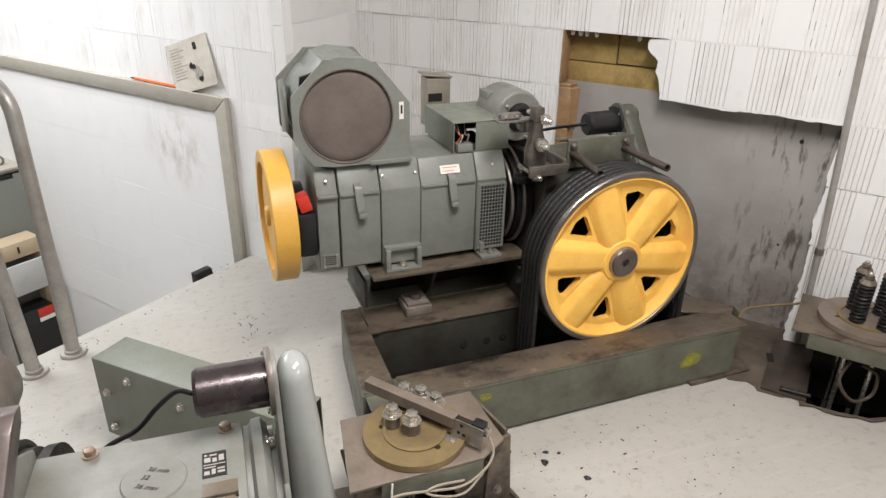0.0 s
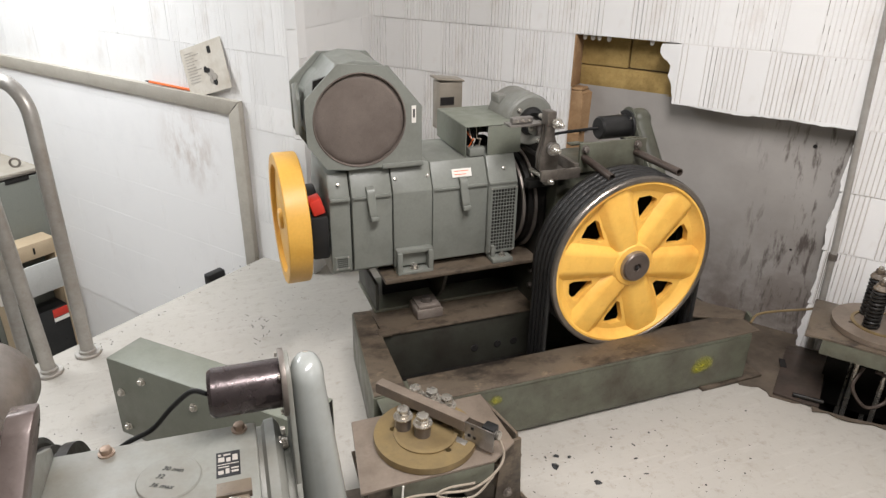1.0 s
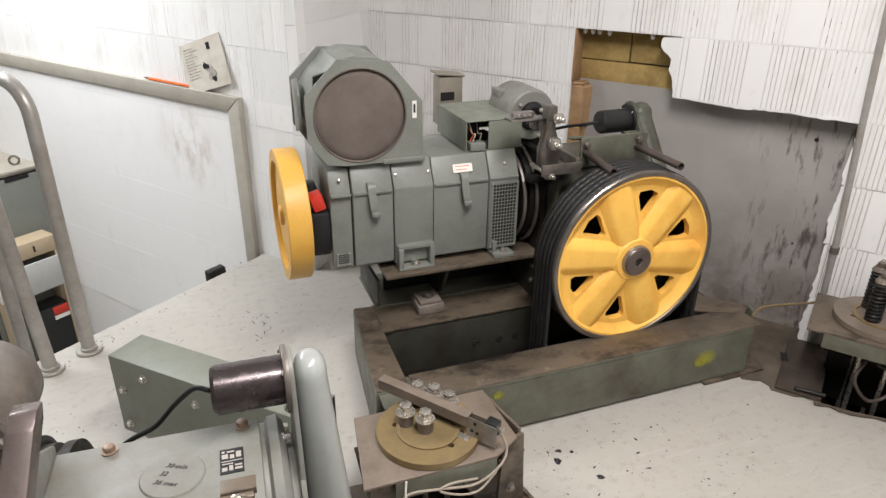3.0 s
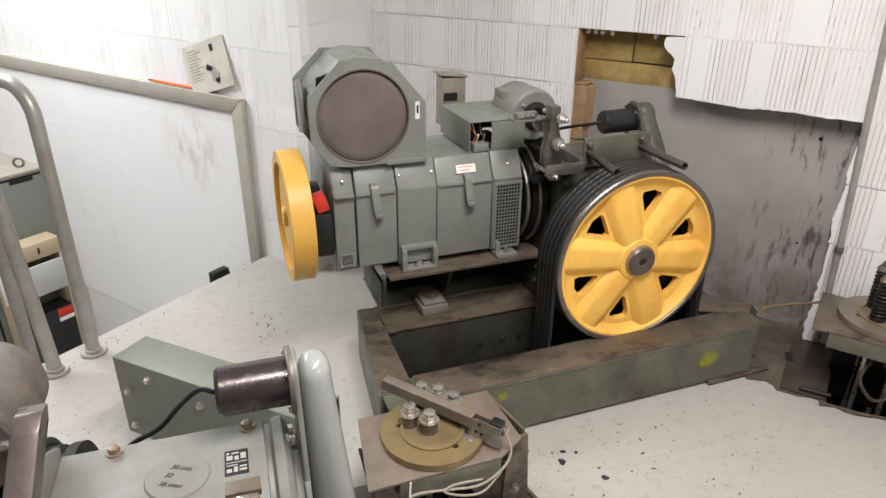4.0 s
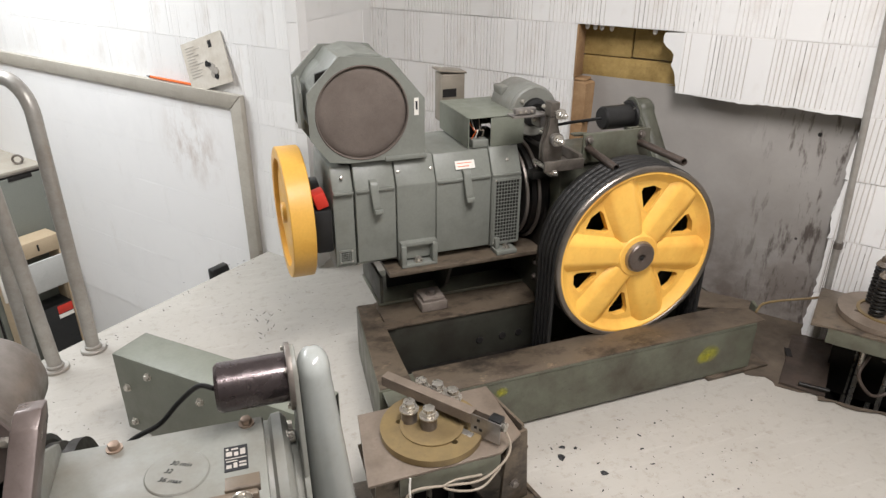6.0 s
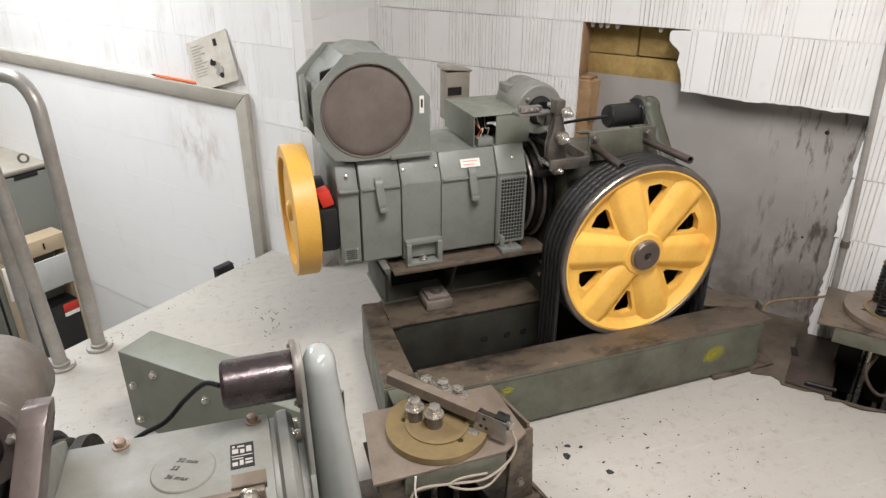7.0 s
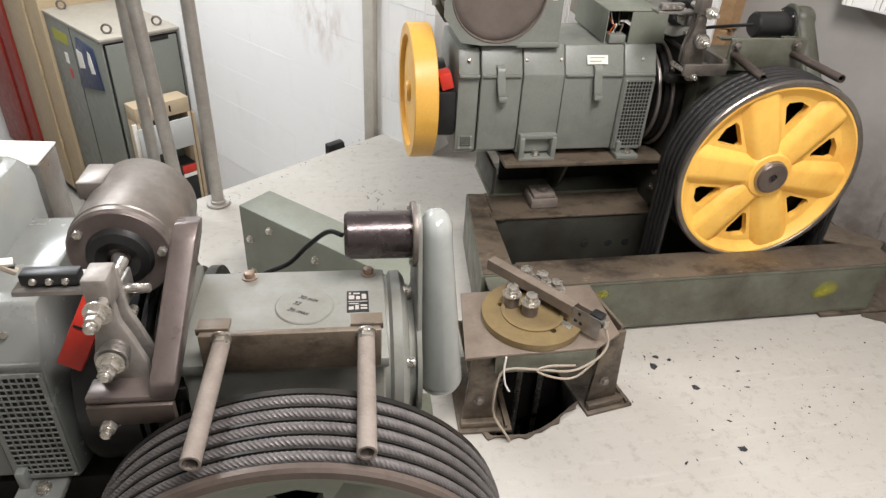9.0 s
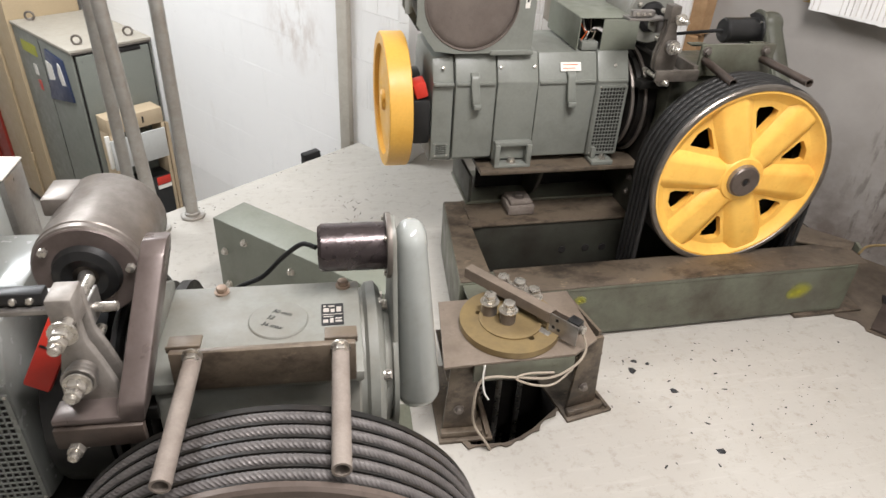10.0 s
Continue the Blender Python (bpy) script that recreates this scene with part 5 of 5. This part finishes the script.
for u in (g0 + 0.08, g1 - 0.10):
    part("strap_foot", join(box(u, u + 0.05, gs + 0.004, gs + 0.008, 0.0, 0.10, 0.001), box(u, u + 0.05, gs - 0.03, gs + 0.004, 0.0, 0.005, 0.001)), SHINY, guard)
for u, z in ((g0 + 0.127, 0.290), (g0 + 0.035, 0.225), (g0 + 0.035, 0.105), (g0 + 0.31, 0.265), (g0 + 0.34, 0.10)):
    part("bolt", hexbolt((u, gs, z), (0, -1, 0), 0.009, 0.008), SHINY, guard)
cable = thing("encoder_cable", "black cable hanging from the encoder down behind the gearbox", "cable", None, (-0.13, 0.9, 0.73))
part("cord", sweep(smooth_line([(-0.130, 0.897, 0.737), (-0.154, 0.915, 0.734), (-0.190, 0.935, 0.695), (-0.228, 0.955, 0.645), (-0.280, 0.972, 0.610), (-0.335, 1.00, 0.54), (-0.36, 1.02, 0.40)], 8), 0.0045, 10), CABLE, cable)
cable = thing("encoder_cable", "black cable from the encoder towards the wall opening", "cable", MA, (0.08, 0.42, 0.33))
part("cord", sweep(smooth_line([(0.087, 0.42, 0.338), (0.05, 0.44, 0.33), (-0.02, 0.52, 0.30), (-0.07, 0.60, 0.26), (-0.10, 0.70, 0.2)], 8), 0.0055, 10), CABLE, cable)

# ---------------------------------------------------------------- left wall trim, paper, pencil
trim = thing("opening_trim", "beige painted metal edge trim capping the projecting wall", "trim", ROOM, (JAMB, PANEL, 0), kind="structure")
part("head", prism([(FAR + 0.1, 0.692), (JAMB - 0.072, 0.686), (JAMB, 0.752), (FAR + 0.1, 0.762)], "y", PANEL - 0.014, WALL_L - 0.001, 0.003), TRIM, trim)
part("jamb", prism([(JAMB - 0.068, -0.25), (JAMB, -0.25), (JAMB, 0.750), (JAMB - 0.072, 0.685)], "y", PANEL - 0.013, WALL_L - 0.001, 0.003), TRIM, trim)
pen = thing("orange_pencil", "orange carpenter's pencil lying on the trim", "pencil", ROOM, (-2.85, PANEL, 0.756))
part("shaft", drum((-2.98, PANEL - 0.004, 0.765), (-2.685, PANEL + 0.002, 0.761), 0.0065, 8), ORANGE, pen)
part("tip", drum((-2.98, PANEL - 0.004, 0.765), (-3.015, PANEL - 0.004, 0.766), 0.0065, 8, 0.001, 0.001), INK, pen)
sheet = thing("paper_notice", "stained paper notice leaning on the trim against the wall", "paper", ROOM @ Matrix.Translation((-2.560, WALL_L - 0.013, 0.868)) @ Matrix.Rotation(radians(-17), 4, "Y") @ Matrix.Rotation(radians(-4), 4, "X"), (0, 0, -0.10))
part("page", box(-0.150, 0.150, 0, 0.0015, -0.106, 0.112), PAPER, sheet)
rng = random.Random(8)
for k in range(11):
    part("print_line", box(-0.125, rng.uniform(-0.07, -0.02), -0.0012, -0.0002, 0.085 - 0.013 * k, 0.088 - 0.013 * k), PRINT, sheet)
for k in range(9):
    x, z, w = rng.uniform(0.0, 0.055), rng.uniform(-0.065, 0.0), rng.uniform(0.008, 0.02)
    part("print_block", prism([(x + w * math.cos(a) * rng.uniform(0.6, 1), z + w * math.sin(a) * rng.uniform(0.6, 1)) for a in np.linspace(0, 2 * math.pi, 9)[:-1]], "y", -0.0016 - 0.0002 * k, -0.0002), INK if k % 2 else PRINT, sheet)
part("print_block", box(0.045, 0.068, -0.0012, -0.0002, 0.06, 0.09), INK, sheet)
block = thing("black_wedge", "small black rubber wedge at the platform edge", "wedge", ROOM, (EDGE - 0.03, 1.63, -0.05))
part("body", prism([(EDGE - 0.055, -0.05), (EDGE - 0.055, 0.022), (EDGE - 0.024, 0.018), (EDGE - 0.003, -0.05)], "y", 1.575, 1.665, 0.004), BLACK, block)
part("cleat", box(EDGE - 0.06, EDGE - 0.002, 1.57, 1.67, -0.07, -0.0505, 0.002), DARK, block)

# ---------------------------------------------------------------- handrails
def rail(line, feet, label):
    t = thing("handrail", label, "handrail", None, feet[0] if feet else line[0])
    part("tube", sweep(line, 0.0235, 18), GALV, t)
    for p in feet:
        part("flange", lathe([(0.0238, 0.0), (0.045, 0.0), (0.045, 0.008), (0.042, 0.011), (0.025, 0.011), (0.0238, 0.0)], "z", p, 28), GALV, t)
        part("collar", lathe([(0.0238, 0.011), (0.029, 0.011), (0.029, 0.02), (0.0238, 0.024)], "z", p, 24), GALV, t)
    return t


PA, PB = Vector((-0.572, 2.345, 0.0)), Vector((-0.686, 2.255, 0.0))
HOOP = 0.985


def hoop(p, q, bottom):
    """Up from p, over in a rounded bend, and down to q below the platform."""
    d = (q - p).normalized()
    rr, span = 0.11, (q - p).length
    line = [p + Vector((0, 0, z)) for z in (0, 0.25, 0.5, 0.75)]
    line += [p + d * rr * (1 - math.cos(a)) + Vector((0, 0, HOOP - rr + rr * math.sin(a))) for a in np.linspace(0, math.pi / 2, 9)]
    line += [p + d * (span - rr * (1 - math.sin(a))) + Vector((0, 0, HOOP - rr + rr * math.cos(a))) for a in np.linspace(0, math.pi / 2, 9)]
    line += [q + Vector((0, 0, z)) for z in (0.75, 0.4, 0.0, bottom)]
    return line


PA2 = Vector((-0.853, 2.64, 0.0))
rail(hoop(PA, PA2, LOW), [PA], "galvanised tube handrail hoop with a floor flange")
along = Vector((-0.76, -0.65, 0.0))
SWAY = Vector((-0.050, 0.018, 0.0))
line = [PB + Vector((0, 0, z)) for z in (0, 0.25, 0.5, 0.75)]
line += [PB + along * 0.11 * (1 - math.cos(a)) + Vector((0, 0, HOOP - 0.11 + 0.11 * math.sin(a))) for a in np.linspace(0, math.pi / 2, 9)]
line += [PB + along * d + Vector((0, 0, HOOP)) for d in (0.4, 1.0, 1.6)]
line = [q + SWAY * q.z for q in line]
rail(line, [PB], "galvanised tube handrail along the platform edge")

# ---------------------------------------------------------------- lower level: cabinets
def cabinet(name, label, u0, u1, s0, s1, z1, mat, top_mat):
    t = thing(name, label, "cabinet", ROOM, ((u0 + u1) / 2, (s0 + s1) / 2, LOW))
    part("plinth", box(u0 + 0.02, u1 - 0.02, s0 + 0.02, s1 - 0.02, LOW, LOW + 0.08), DARK, t)
    part("body", box(u0, u1, s0, s1, LOW + 0.08, z1 - 0.02, 0.004), mat, t)
    part("top", box(u0 - 0.006, u1 + 0.006, s0 - 0.006, s1 + 0.006, z1 - 0.019, z1, 0.004), top_mat, t)
    return t


CU, CS, CT = -4.255, 1.366, 0.098
CB = PANEL - 0.006
cab = cabinet("control_cabinet", "grey-green steel control cabinet with lifting eyes and stuck papers", -5.125, CU, CS, CB, CT, GREY, GREYTOP)
part("door", box(CU, CU + 0.016, CS + 0.025, CB - 0.025, LOW + 0.10, CT - 0.04, 0.003), GREY, cab)
part("door_gap", box(CU - 0.001, CU + 0.003, CS + 0.012, CB - 0.012, LOW + 0.09, CT - 0.028), PIT, cab)
part("door_slot", box(CU + 0.0155, CU + 0.0175, CS + 0.28, CS + 0.42, CT - 0.060, CT - 0.036, 0.0005), PIT, cab)
part("lock", lathe([(0, -0.002), (0.006, -0.002), (0.007, 0)], "x", (CU + 0.017, CS + 0.05, CT - 0.07), 12), PIT, cab)
part("rail", box(CU - 0.02, CU + 0.012, CS, CB - 0.005, CT - 0.026, CT - 0.0195), DULL, cab)
for u, s in ((CU - 0.09, CS + 0.09), (CU - 0.09, CS + 0.41), (CU - 0.80, CS + 0.10)):
    part("lifting_eye", turned(lathe([(0.026 + 0.007 * math.cos(a), 0.007 * math.sin(a)) for a in np.linspace(0, 2 * math.pi, 9)[:-1]], "y", (0, 0, 0.030), 24, True), Matrix.Translation((u, s, CT)) @ Matrix.Rotation(radians(60), 4, "Z")), DULL, cab, "steel lifting eye")
part("seam", box(-4.72, -4.714, CS - 0.002, CS, LOW + 0.1, CT - 0.03), PIT, cab)
part("yellow_label", box(-5.02, -4.79, CS - 0.004, CS - 0.001, -0.065, 0.005), SPOT, cab, "yellow label")
part("blue_folder", prism([(-4.62, 0.03), (-4.38, 0.01), (-4.345, -0.245), (-4.72, -0.32), (-4.66, -0.15)], "y", CS - 0.012, CS - 0.001, 0.002), BLUE, cab, "blue document pocket")
part("white_note", prism([(-4.635, -0.045), (-4.555, -0.055), (-4.55, -0.150), (-4.64, -0.17)], "y", CS - 0.016, CS - 0.0125), LABEL, cab, "white note")
part("white_note", prism([(-4.455, -0.02), (-4.425, -0.03), (-4.40, -0.15), (-4.455, -0.16), (-4.475, -0.10)], "y", CS - 0.016, CS - 0.0125), LABEL, cab, "white note")
part("small_sign", box(-4.90, -4.85, CS - 0.004, CS - 0.001, -0.20, -0.13), LABEL, cab)
part("red_sticker", box(-4.885, -4.845, CS - 0.004, CS - 0.001, -0.30, -0.235), RED, cab)
beige = cabinet("beige_locker", "tall beige steel locker with hinges beside the control cabinet", -5.84, -5.135, CS - 0.02, PANEL - 0.05, 1.05, BEIGE, BEIGE)
part("door", box(-5.83, -5.40, CS - 0.036, CS - 0.021, LOW + 0.1, 1.03, 0.003), BEIGE, beige)
for z in (-1.0, -0.42, 0.05, 0.6):
    part("hinge", drum((-5.395, CS - 0.03, z), (-5.395, CS - 0.03, z + 0.07), 0.010, 10), BEIGE, beige)
redc = cabinet("red_locker", "tall dark red painted steel locker", -6.75, -5.855, CS - 0.05, PANEL - 0.05, 1.05, REDDOOR, REDDOOR)
part("door", box(-6.73, -6.10, CS - 0.066, CS - 0.051, LOW + 0.1, 1.03, 0.003), REDDOOR, redc)
crate = thing("wooden_crate", "pale wooden box with a white panel leaning on it", "crate", ROOM, (CU + 0.1, CS + 0.25, LOW))
part("carcass", join(box(CU + 0.03, CU + 0.17, CS + 0.05, CS + 0.41, -0.40, -0.30, 0.003), box(CU + 0.03, CU + 0.17, CS + 0.39, CS + 0.41, LOW, -0.40, 0.002), box(CU + 0.03, CU + 0.17, CS + 0.05, CS + 0.07, LOW, -0.40, 0.002)), WOOD, crate)
part("panel", box(CU + 0.175, CU + 0.19, CS + 0.04, CS + 0.40, -0.63, -0.43, 0.003), PANELGREY, crate, "white panel")
part("side_panel", box(CU + 0.155, CU + 0.172, CS + 0.02, CS + 0.045, -0.62, -0.40, 0.002), LABEL, crate)
part("handle", box(CU + 0.1695, CU + 0.174, CS + 0.27, CS + 0.28, -0.37, -0.33), DARK, crate)
part("batten", box(CU + 0.12, CU + 0.15, CS + 0.425, CS + 0.45, LOW, -0.42, 0.002), WOOD, crate)
pack = thing("black_battery", "black battery pack with a red and white top", "battery", ROOM, (CU + 0.1, CS + 0.33, LOW))
part("case", box(CU + 0.04, CU + 0.18, CS + 0.20, CS + 0.385, LOW, -0.755, 0.006), BLACK, pack)
part("red_top", box(CU + 0.181, CU + 0.186, CS + 0.285, CS + 0.38, -0.82, -0.765, 0.001), RED, pack)
part("white_stripe", box(CU + 0.181, CU + 0.187, CS + 0.285, CS + 0.38, -0.85, -0.825), LABEL, pack)

# ---------------------------------------------------------------- conduit on the right wall
conduit = thing("conduit", "grey plastic conduit clipped up the block wall", "conduit", ROOM, (0.0, WALL_R - 0.012, 0.1))
part("pipe", sweep([(0.002, WALL_R - 0.013, 0.02), (-0.009, WALL_R - 0.013, 0.43), (-0.041, WALL_R - 0.013, 1.088), (-0.09, WALL_R - 0.013, 2.2)], 0.0115, 14), GALV, conduit)
for u, z in ((-0.008, 0.40), (-0.055, 1.30)):
    part("clip", lathe([(0.0118, -0.012), (0.0155, -0.012), (0.0155, 0.012), (0.0118, 0.012)], "z", (u, WALL_R - 0.013, z), 18, True), DULL, conduit)

# ---------------------------------------------------------------- debris on the floor
rng = random.Random(3)
bits = bmesh.new()


def fleck(x, y, r, long=1.0, turn=0.0, h=0.004):
    pts = []
    for k in range(6):
        a = k * math.pi / 3 + rng.uniform(-0.3, 0.3)
        q = r * rng.uniform(0.6, 1.2)
        dx, dy = q * long * math.cos(a), q * math.sin(a)
        pts.append((x + dx * math.cos(turn) - dy * math.sin(turn), y + dx * math.sin(turn) + dy * math.cos(turn)))
    low = [bits.verts.new((*p, 0.0006)) for p in pts]
    top = bits.verts.new((x, y, h))
    for k in range(6):
        bits.faces.new((low[k], low[(k + 1) % 6], top))


for x, y, r in ((0.775, 1.253, 0.013), (0.864, 1.153, 0.012), (0.879, 0.928, 0.011), (0.836, 1.273, 0.006), (0.80, 1.29, 0.008)):
    fleck(x, y, r, 1.3, rng.uniform(0, 3), 0.007)
for k in range(230):
    x, y = rng.gauss(1.0, 0.28), rng.gauss(1.12, 0.2)
    if y < 1.39 and x > 0.62 and x < 1.62:
        fleck(x, y, 0.0008 + 0.0035 * rng.random() ** 3, rng.choice((1, 1, 2.5)), rng.uniform(0, 3), 0.002)
for k in range(16):
    fleck(rng.gauss(0.07, 0.03), rng.gauss(2.33, 0.10), 0.0022, rng.uniform(2, 9), rng.uniform(0.8, 2.4), 0.0015)
for k in range(40):
    fleck(rng.uniform(-0.3, 0.3), rng.uniform(2.0, 2.8), 0.0018, 2.0, rng.uniform(0, 3), 0.0015)
for k in range(40):
    t = rng.random()
    fleck(-0.75 + 0.85 * t + rng.gauss(0.02, 0.02), 2.22 + 0.78 * t + rng.gauss(-0.02, 0.02), 0.003, 1.5, rng.uniform(0, 3), 0.002)
for k in range(25):
    fleck(rng.uniform(-0.75, -0.3), rng.uniform(1.7, 2.1), 0.002, 2.0, rng.uniform(0, 3), 0.0015)
solid("floor_debris", bits, INK, "dark flakes and crumbs scattered on the floor", "debris", "stuff", smooth=0)

# ---------------------------------------------------------------- wall blocks
def block_mesh(name, length, height, kind, rng):
    """A clay block, x along the wall, y into it, z up, with thin grooves down its face."""
    n = max(4, int(round(length / 0.0165)))
    xs, cols, deepness = [0.0], [[0.0]], [0]
    deep = kind == "deep"
    rows = 8 if deep else 1
    flat0, flat1 = rng.randrange(2, 10), rng.randrange(3, 7)
    for i in range(n):
        c = (i + 0.5) * length / n + rng.uniform(-0.0012, 0.0012)
        plain_strip = flat0 <= i < flat0 + flat1 if deep else (i // 6) % 2
        if kind in ("flat", "smudged") or plain_strip or i in (0, n - 1) and not deep:
            continue
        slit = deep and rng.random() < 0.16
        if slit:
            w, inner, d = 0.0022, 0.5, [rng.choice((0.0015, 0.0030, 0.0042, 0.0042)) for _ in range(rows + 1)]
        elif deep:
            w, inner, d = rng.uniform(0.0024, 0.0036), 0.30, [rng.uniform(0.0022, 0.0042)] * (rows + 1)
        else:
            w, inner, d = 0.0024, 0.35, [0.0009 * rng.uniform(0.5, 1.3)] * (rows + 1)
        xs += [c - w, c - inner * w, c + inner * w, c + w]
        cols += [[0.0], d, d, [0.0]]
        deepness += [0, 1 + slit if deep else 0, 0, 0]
    xs.append(length)
    cols.append([0.0])
    bm = bmesh.new()
    grid = []
    for r in range(rows + 1):
        z = height * r / rows
        grid.append([bm.verts.new((x, d[min(r, len(d) - 1)] + rng.uniform(-0.0005, 0.0005), z)) for x, d in zip(xs, cols)])
    for a, b in zip(grid, grid[1:]):
        for i in range(len(xs) - 1):
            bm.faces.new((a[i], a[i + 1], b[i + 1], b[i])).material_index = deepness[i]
    lo, hi = grid[0], grid[-1]
    b0, b1 = bm.verts.new((0, 0.05, 0)), bm.verts.new((length, 0.05, 0))
    t0, t1 = bm.verts.new((0, 0.05, height)), bm.verts.new((length, 0.05, height))
    bm.faces.new((*[g[0] for g in grid], t0, b0))
    bm.faces.new((*[g[-1] for g in grid[::-1]], b1, t1))
    bm.faces.new((hi[0], *hi[1:], t1, t0))
    bm.faces.new((*lo[::-1], b0, b1))
    bm.faces.new((b0, t0, t1, b1))
    bmesh.ops.recalc_face_normals(bm, faces=bm.faces)
    me = bpy.data.meshes.new(name)
    bm.to_mesh(me)
    bm.free()
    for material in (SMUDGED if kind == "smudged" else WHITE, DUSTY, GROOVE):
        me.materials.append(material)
    return me


brng = random.Random(11)
CACHE = {}


def lay(parent, m, u0, u1, z, height, kind, variant, proud):
    """One block from u0 to u1 in the frame m, whose x runs along the wall."""
    key = (round(u1 - u0, 3), round(height, 3), kind, variant % 5)
    if key not in CACHE:
        CACHE[key] = block_mesh("block", u1 - u0, height, kind, brng)
    ob = new("block", CACHE[key])
    ob.parent = parent
    ob.matrix_parent_inverse = parent.matrix_world.inverted()
    ob.matrix_world = m @ Matrix.Translation((u0, brng.uniform(-proud, proud), z))
    return ob


def courses(parent, m, a, b, z_from, z_to, kind, gaps=lambda z: [], shift=0.0, joint=0.002, bed_joint=0.004, proud=0.0022):
    k = 0
    z = z_from
    while z < z_to - 0.02:
        h = min(COURSE - bed_joint, z_to - z)
        u = a - LONG * ((0.5 * k + shift) % 1.0)
        j = 0
        while u < b:
            wide = 1.6 * joint if brng.random() < 0.3 else 0.0004
            spans = [(max(u + 0.0004, a), min(u + LONG - wide, b))]
            for g0_, g1_ in gaps(z + 0.5 * h):
                cut = []
                for p, q in spans:
                    if g1_ <= p or g0_ >= q:
                        cut.append((p, q))
                    else:
                        cut += [(p, min(q, g0_)), (max(p, g1_), q)]
                spans = [(p, q) for p, q in cut if q - p > 0.02]
            for p, q in spans:
                if q - p > 0.012:
                    lay(parent, m, p, q, z, h, kind(z, u) if callable(kind) else kind, j + 2 * k, proud)
            u += LONG
            j += 1
        k += 1
        z += COURSE


def right_gaps(z):
    if z > TOPJ + COURSE:
        return []
    if z > TOPJ:
        return [(OPEN0, OPENW)]
    return [(OPEN0 - 0.012, OPEN1)]


FIRST = TOPJ - 4 * COURSE
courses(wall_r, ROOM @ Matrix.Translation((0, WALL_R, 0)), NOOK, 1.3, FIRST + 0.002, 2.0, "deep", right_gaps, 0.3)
courses(wall_l, ROOM @ Matrix.Translation((0, WALL_L, 0)), JAMB - 0.02, STEP, FIRST, 0.75, "soft", shift=0.15, joint=0.0006, bed_joint=0.0012, proud=0.0008)
courses(wall_l, ROOM @ Matrix.Translation((0, WALL_L, 0)), -5.2, STEP, TOPJ - COURSE / 2, 2.0, "soft", shift=0.45, joint=0.0006, bed_joint=0.0012, proud=0.0008)
courses(wall_p, ROOM @ Matrix.Translation((0, PANEL, 0)), -5.2, JAMB - 0.014, FIRST - 3 * COURSE, 0.688, "smudged", shift=0.15, joint=0.0006, bed_joint=0.0008, proud=0.0004)
STEPM = Matrix.Translation(us(STEP, WALL_L)) @ Matrix.Rotation(radians(SKEW) + math.atan2(WALL_R - WALL_L, NOOK - STEP), 4, "Z")
courses(wall_l, STEPM, 0.0, math.hypot(WALL_R - WALL_L, NOOK - STEP) - 0.002, FIRST, 2.0, "flat", shift=0.4, joint=0.0008)
# broken blocks round the opening
erng = random.Random(21)


def ragged(fixed, line, amount, material=WHITE):
    """A broken strip of block between a straight side and a ragged one, in the wall's frame."""
    edge = []
    for (u0, z0), (u1, z1) in zip(line, line[1:]):
        count = max(2, int(math.hypot(u1 - u0, z1 - z0) / 0.016))
        edge += [(u0 + (u1 - u0) * i / count + erng.uniform(-amount, amount), z0 + (z1 - z0) * i / count + erng.uniform(-amount, amount)) for i in range(count)]
    bm = prism(fixed + edge + [line[-1]], "y", WALL_R + 0.001, WALL_R + 0.075)
    for v in bm.verts:
        if v.co.y > WALL_R + 0.05:
            v.co += Vector((erng.uniform(0.0, 0.012), 0, erng.uniform(0.0, 0.010)))
    chip = part("broken_block", bm, material, wall_r, smooth=0)
    chip.matrix_world = ROOM


for k in range(5):
    z0, z1 = max(-0.01, FIRST + COURSE * k), FIRST + COURSE * (k + 1) - 0.006
    if z1 > 0.02 and k < 4:
        ragged([(OPEN1 + 0.004, z1), (OPEN1 + 0.004, z0)], [(OPEN1 - 0.010, z0), (OPEN1 - 0.016 + 0.012 * (k % 2), (z0 + z1) / 2), (OPEN1 - 0.006, z1)], 0.0045)
ragged([(OPEN1 + 0.02, TOPJ + 0.006), (OPENW, TOPJ + 0.006)], [(OPENW, TOPJ + 0.004), (-0.55, TOPJ - 0.004), (-0.45, TOPJ - 0.008), (-0.27, TOPJ - 0.001), (-0.15, TOPJ - 0.006), (OPEN1 + 0.02, TOPJ - 0.006)], 0.0028)
ragged([(OPENW + 0.003, TOPJ + 0.004), (OPENW + 0.003, TOPJ + COURSE - 0.003)], [(-0.731, TOPJ + COURSE - 0.004), (-0.732, 1.038), (-0.690, 1.000), (-0.694, 0.958), (-0.668, 0.920), (-0.664, TOPJ + 0.004)], 0.004)
ragged([(OPEN0 - 0.013, TOPJ - 0.003), (OPEN0 - 0.013, 0.40)], [(OPEN0 - 0.002, 0.40), (OPEN0 - 0.011, 0.62), (OPEN0 - 0.003, 0.70), (OPEN0 - 0.010, TOPJ - 0.003)], 0.004)
for k in range(5):
    u = (-1.045, -1.012, -0.985, -0.945, -0.775)[k]
    drop = lathe([(0, -0.022), (0.008, -0.016), (0.009, -0.004), (0.006, 0.0), (0, 0)], "z", (u, WALL_R + 0.03, TOPJ + COURSE - 0.001), 12)
    chip = part("mortar_drip", drop, MORTAR, wall_r)
    chip.matrix_world = ROOM
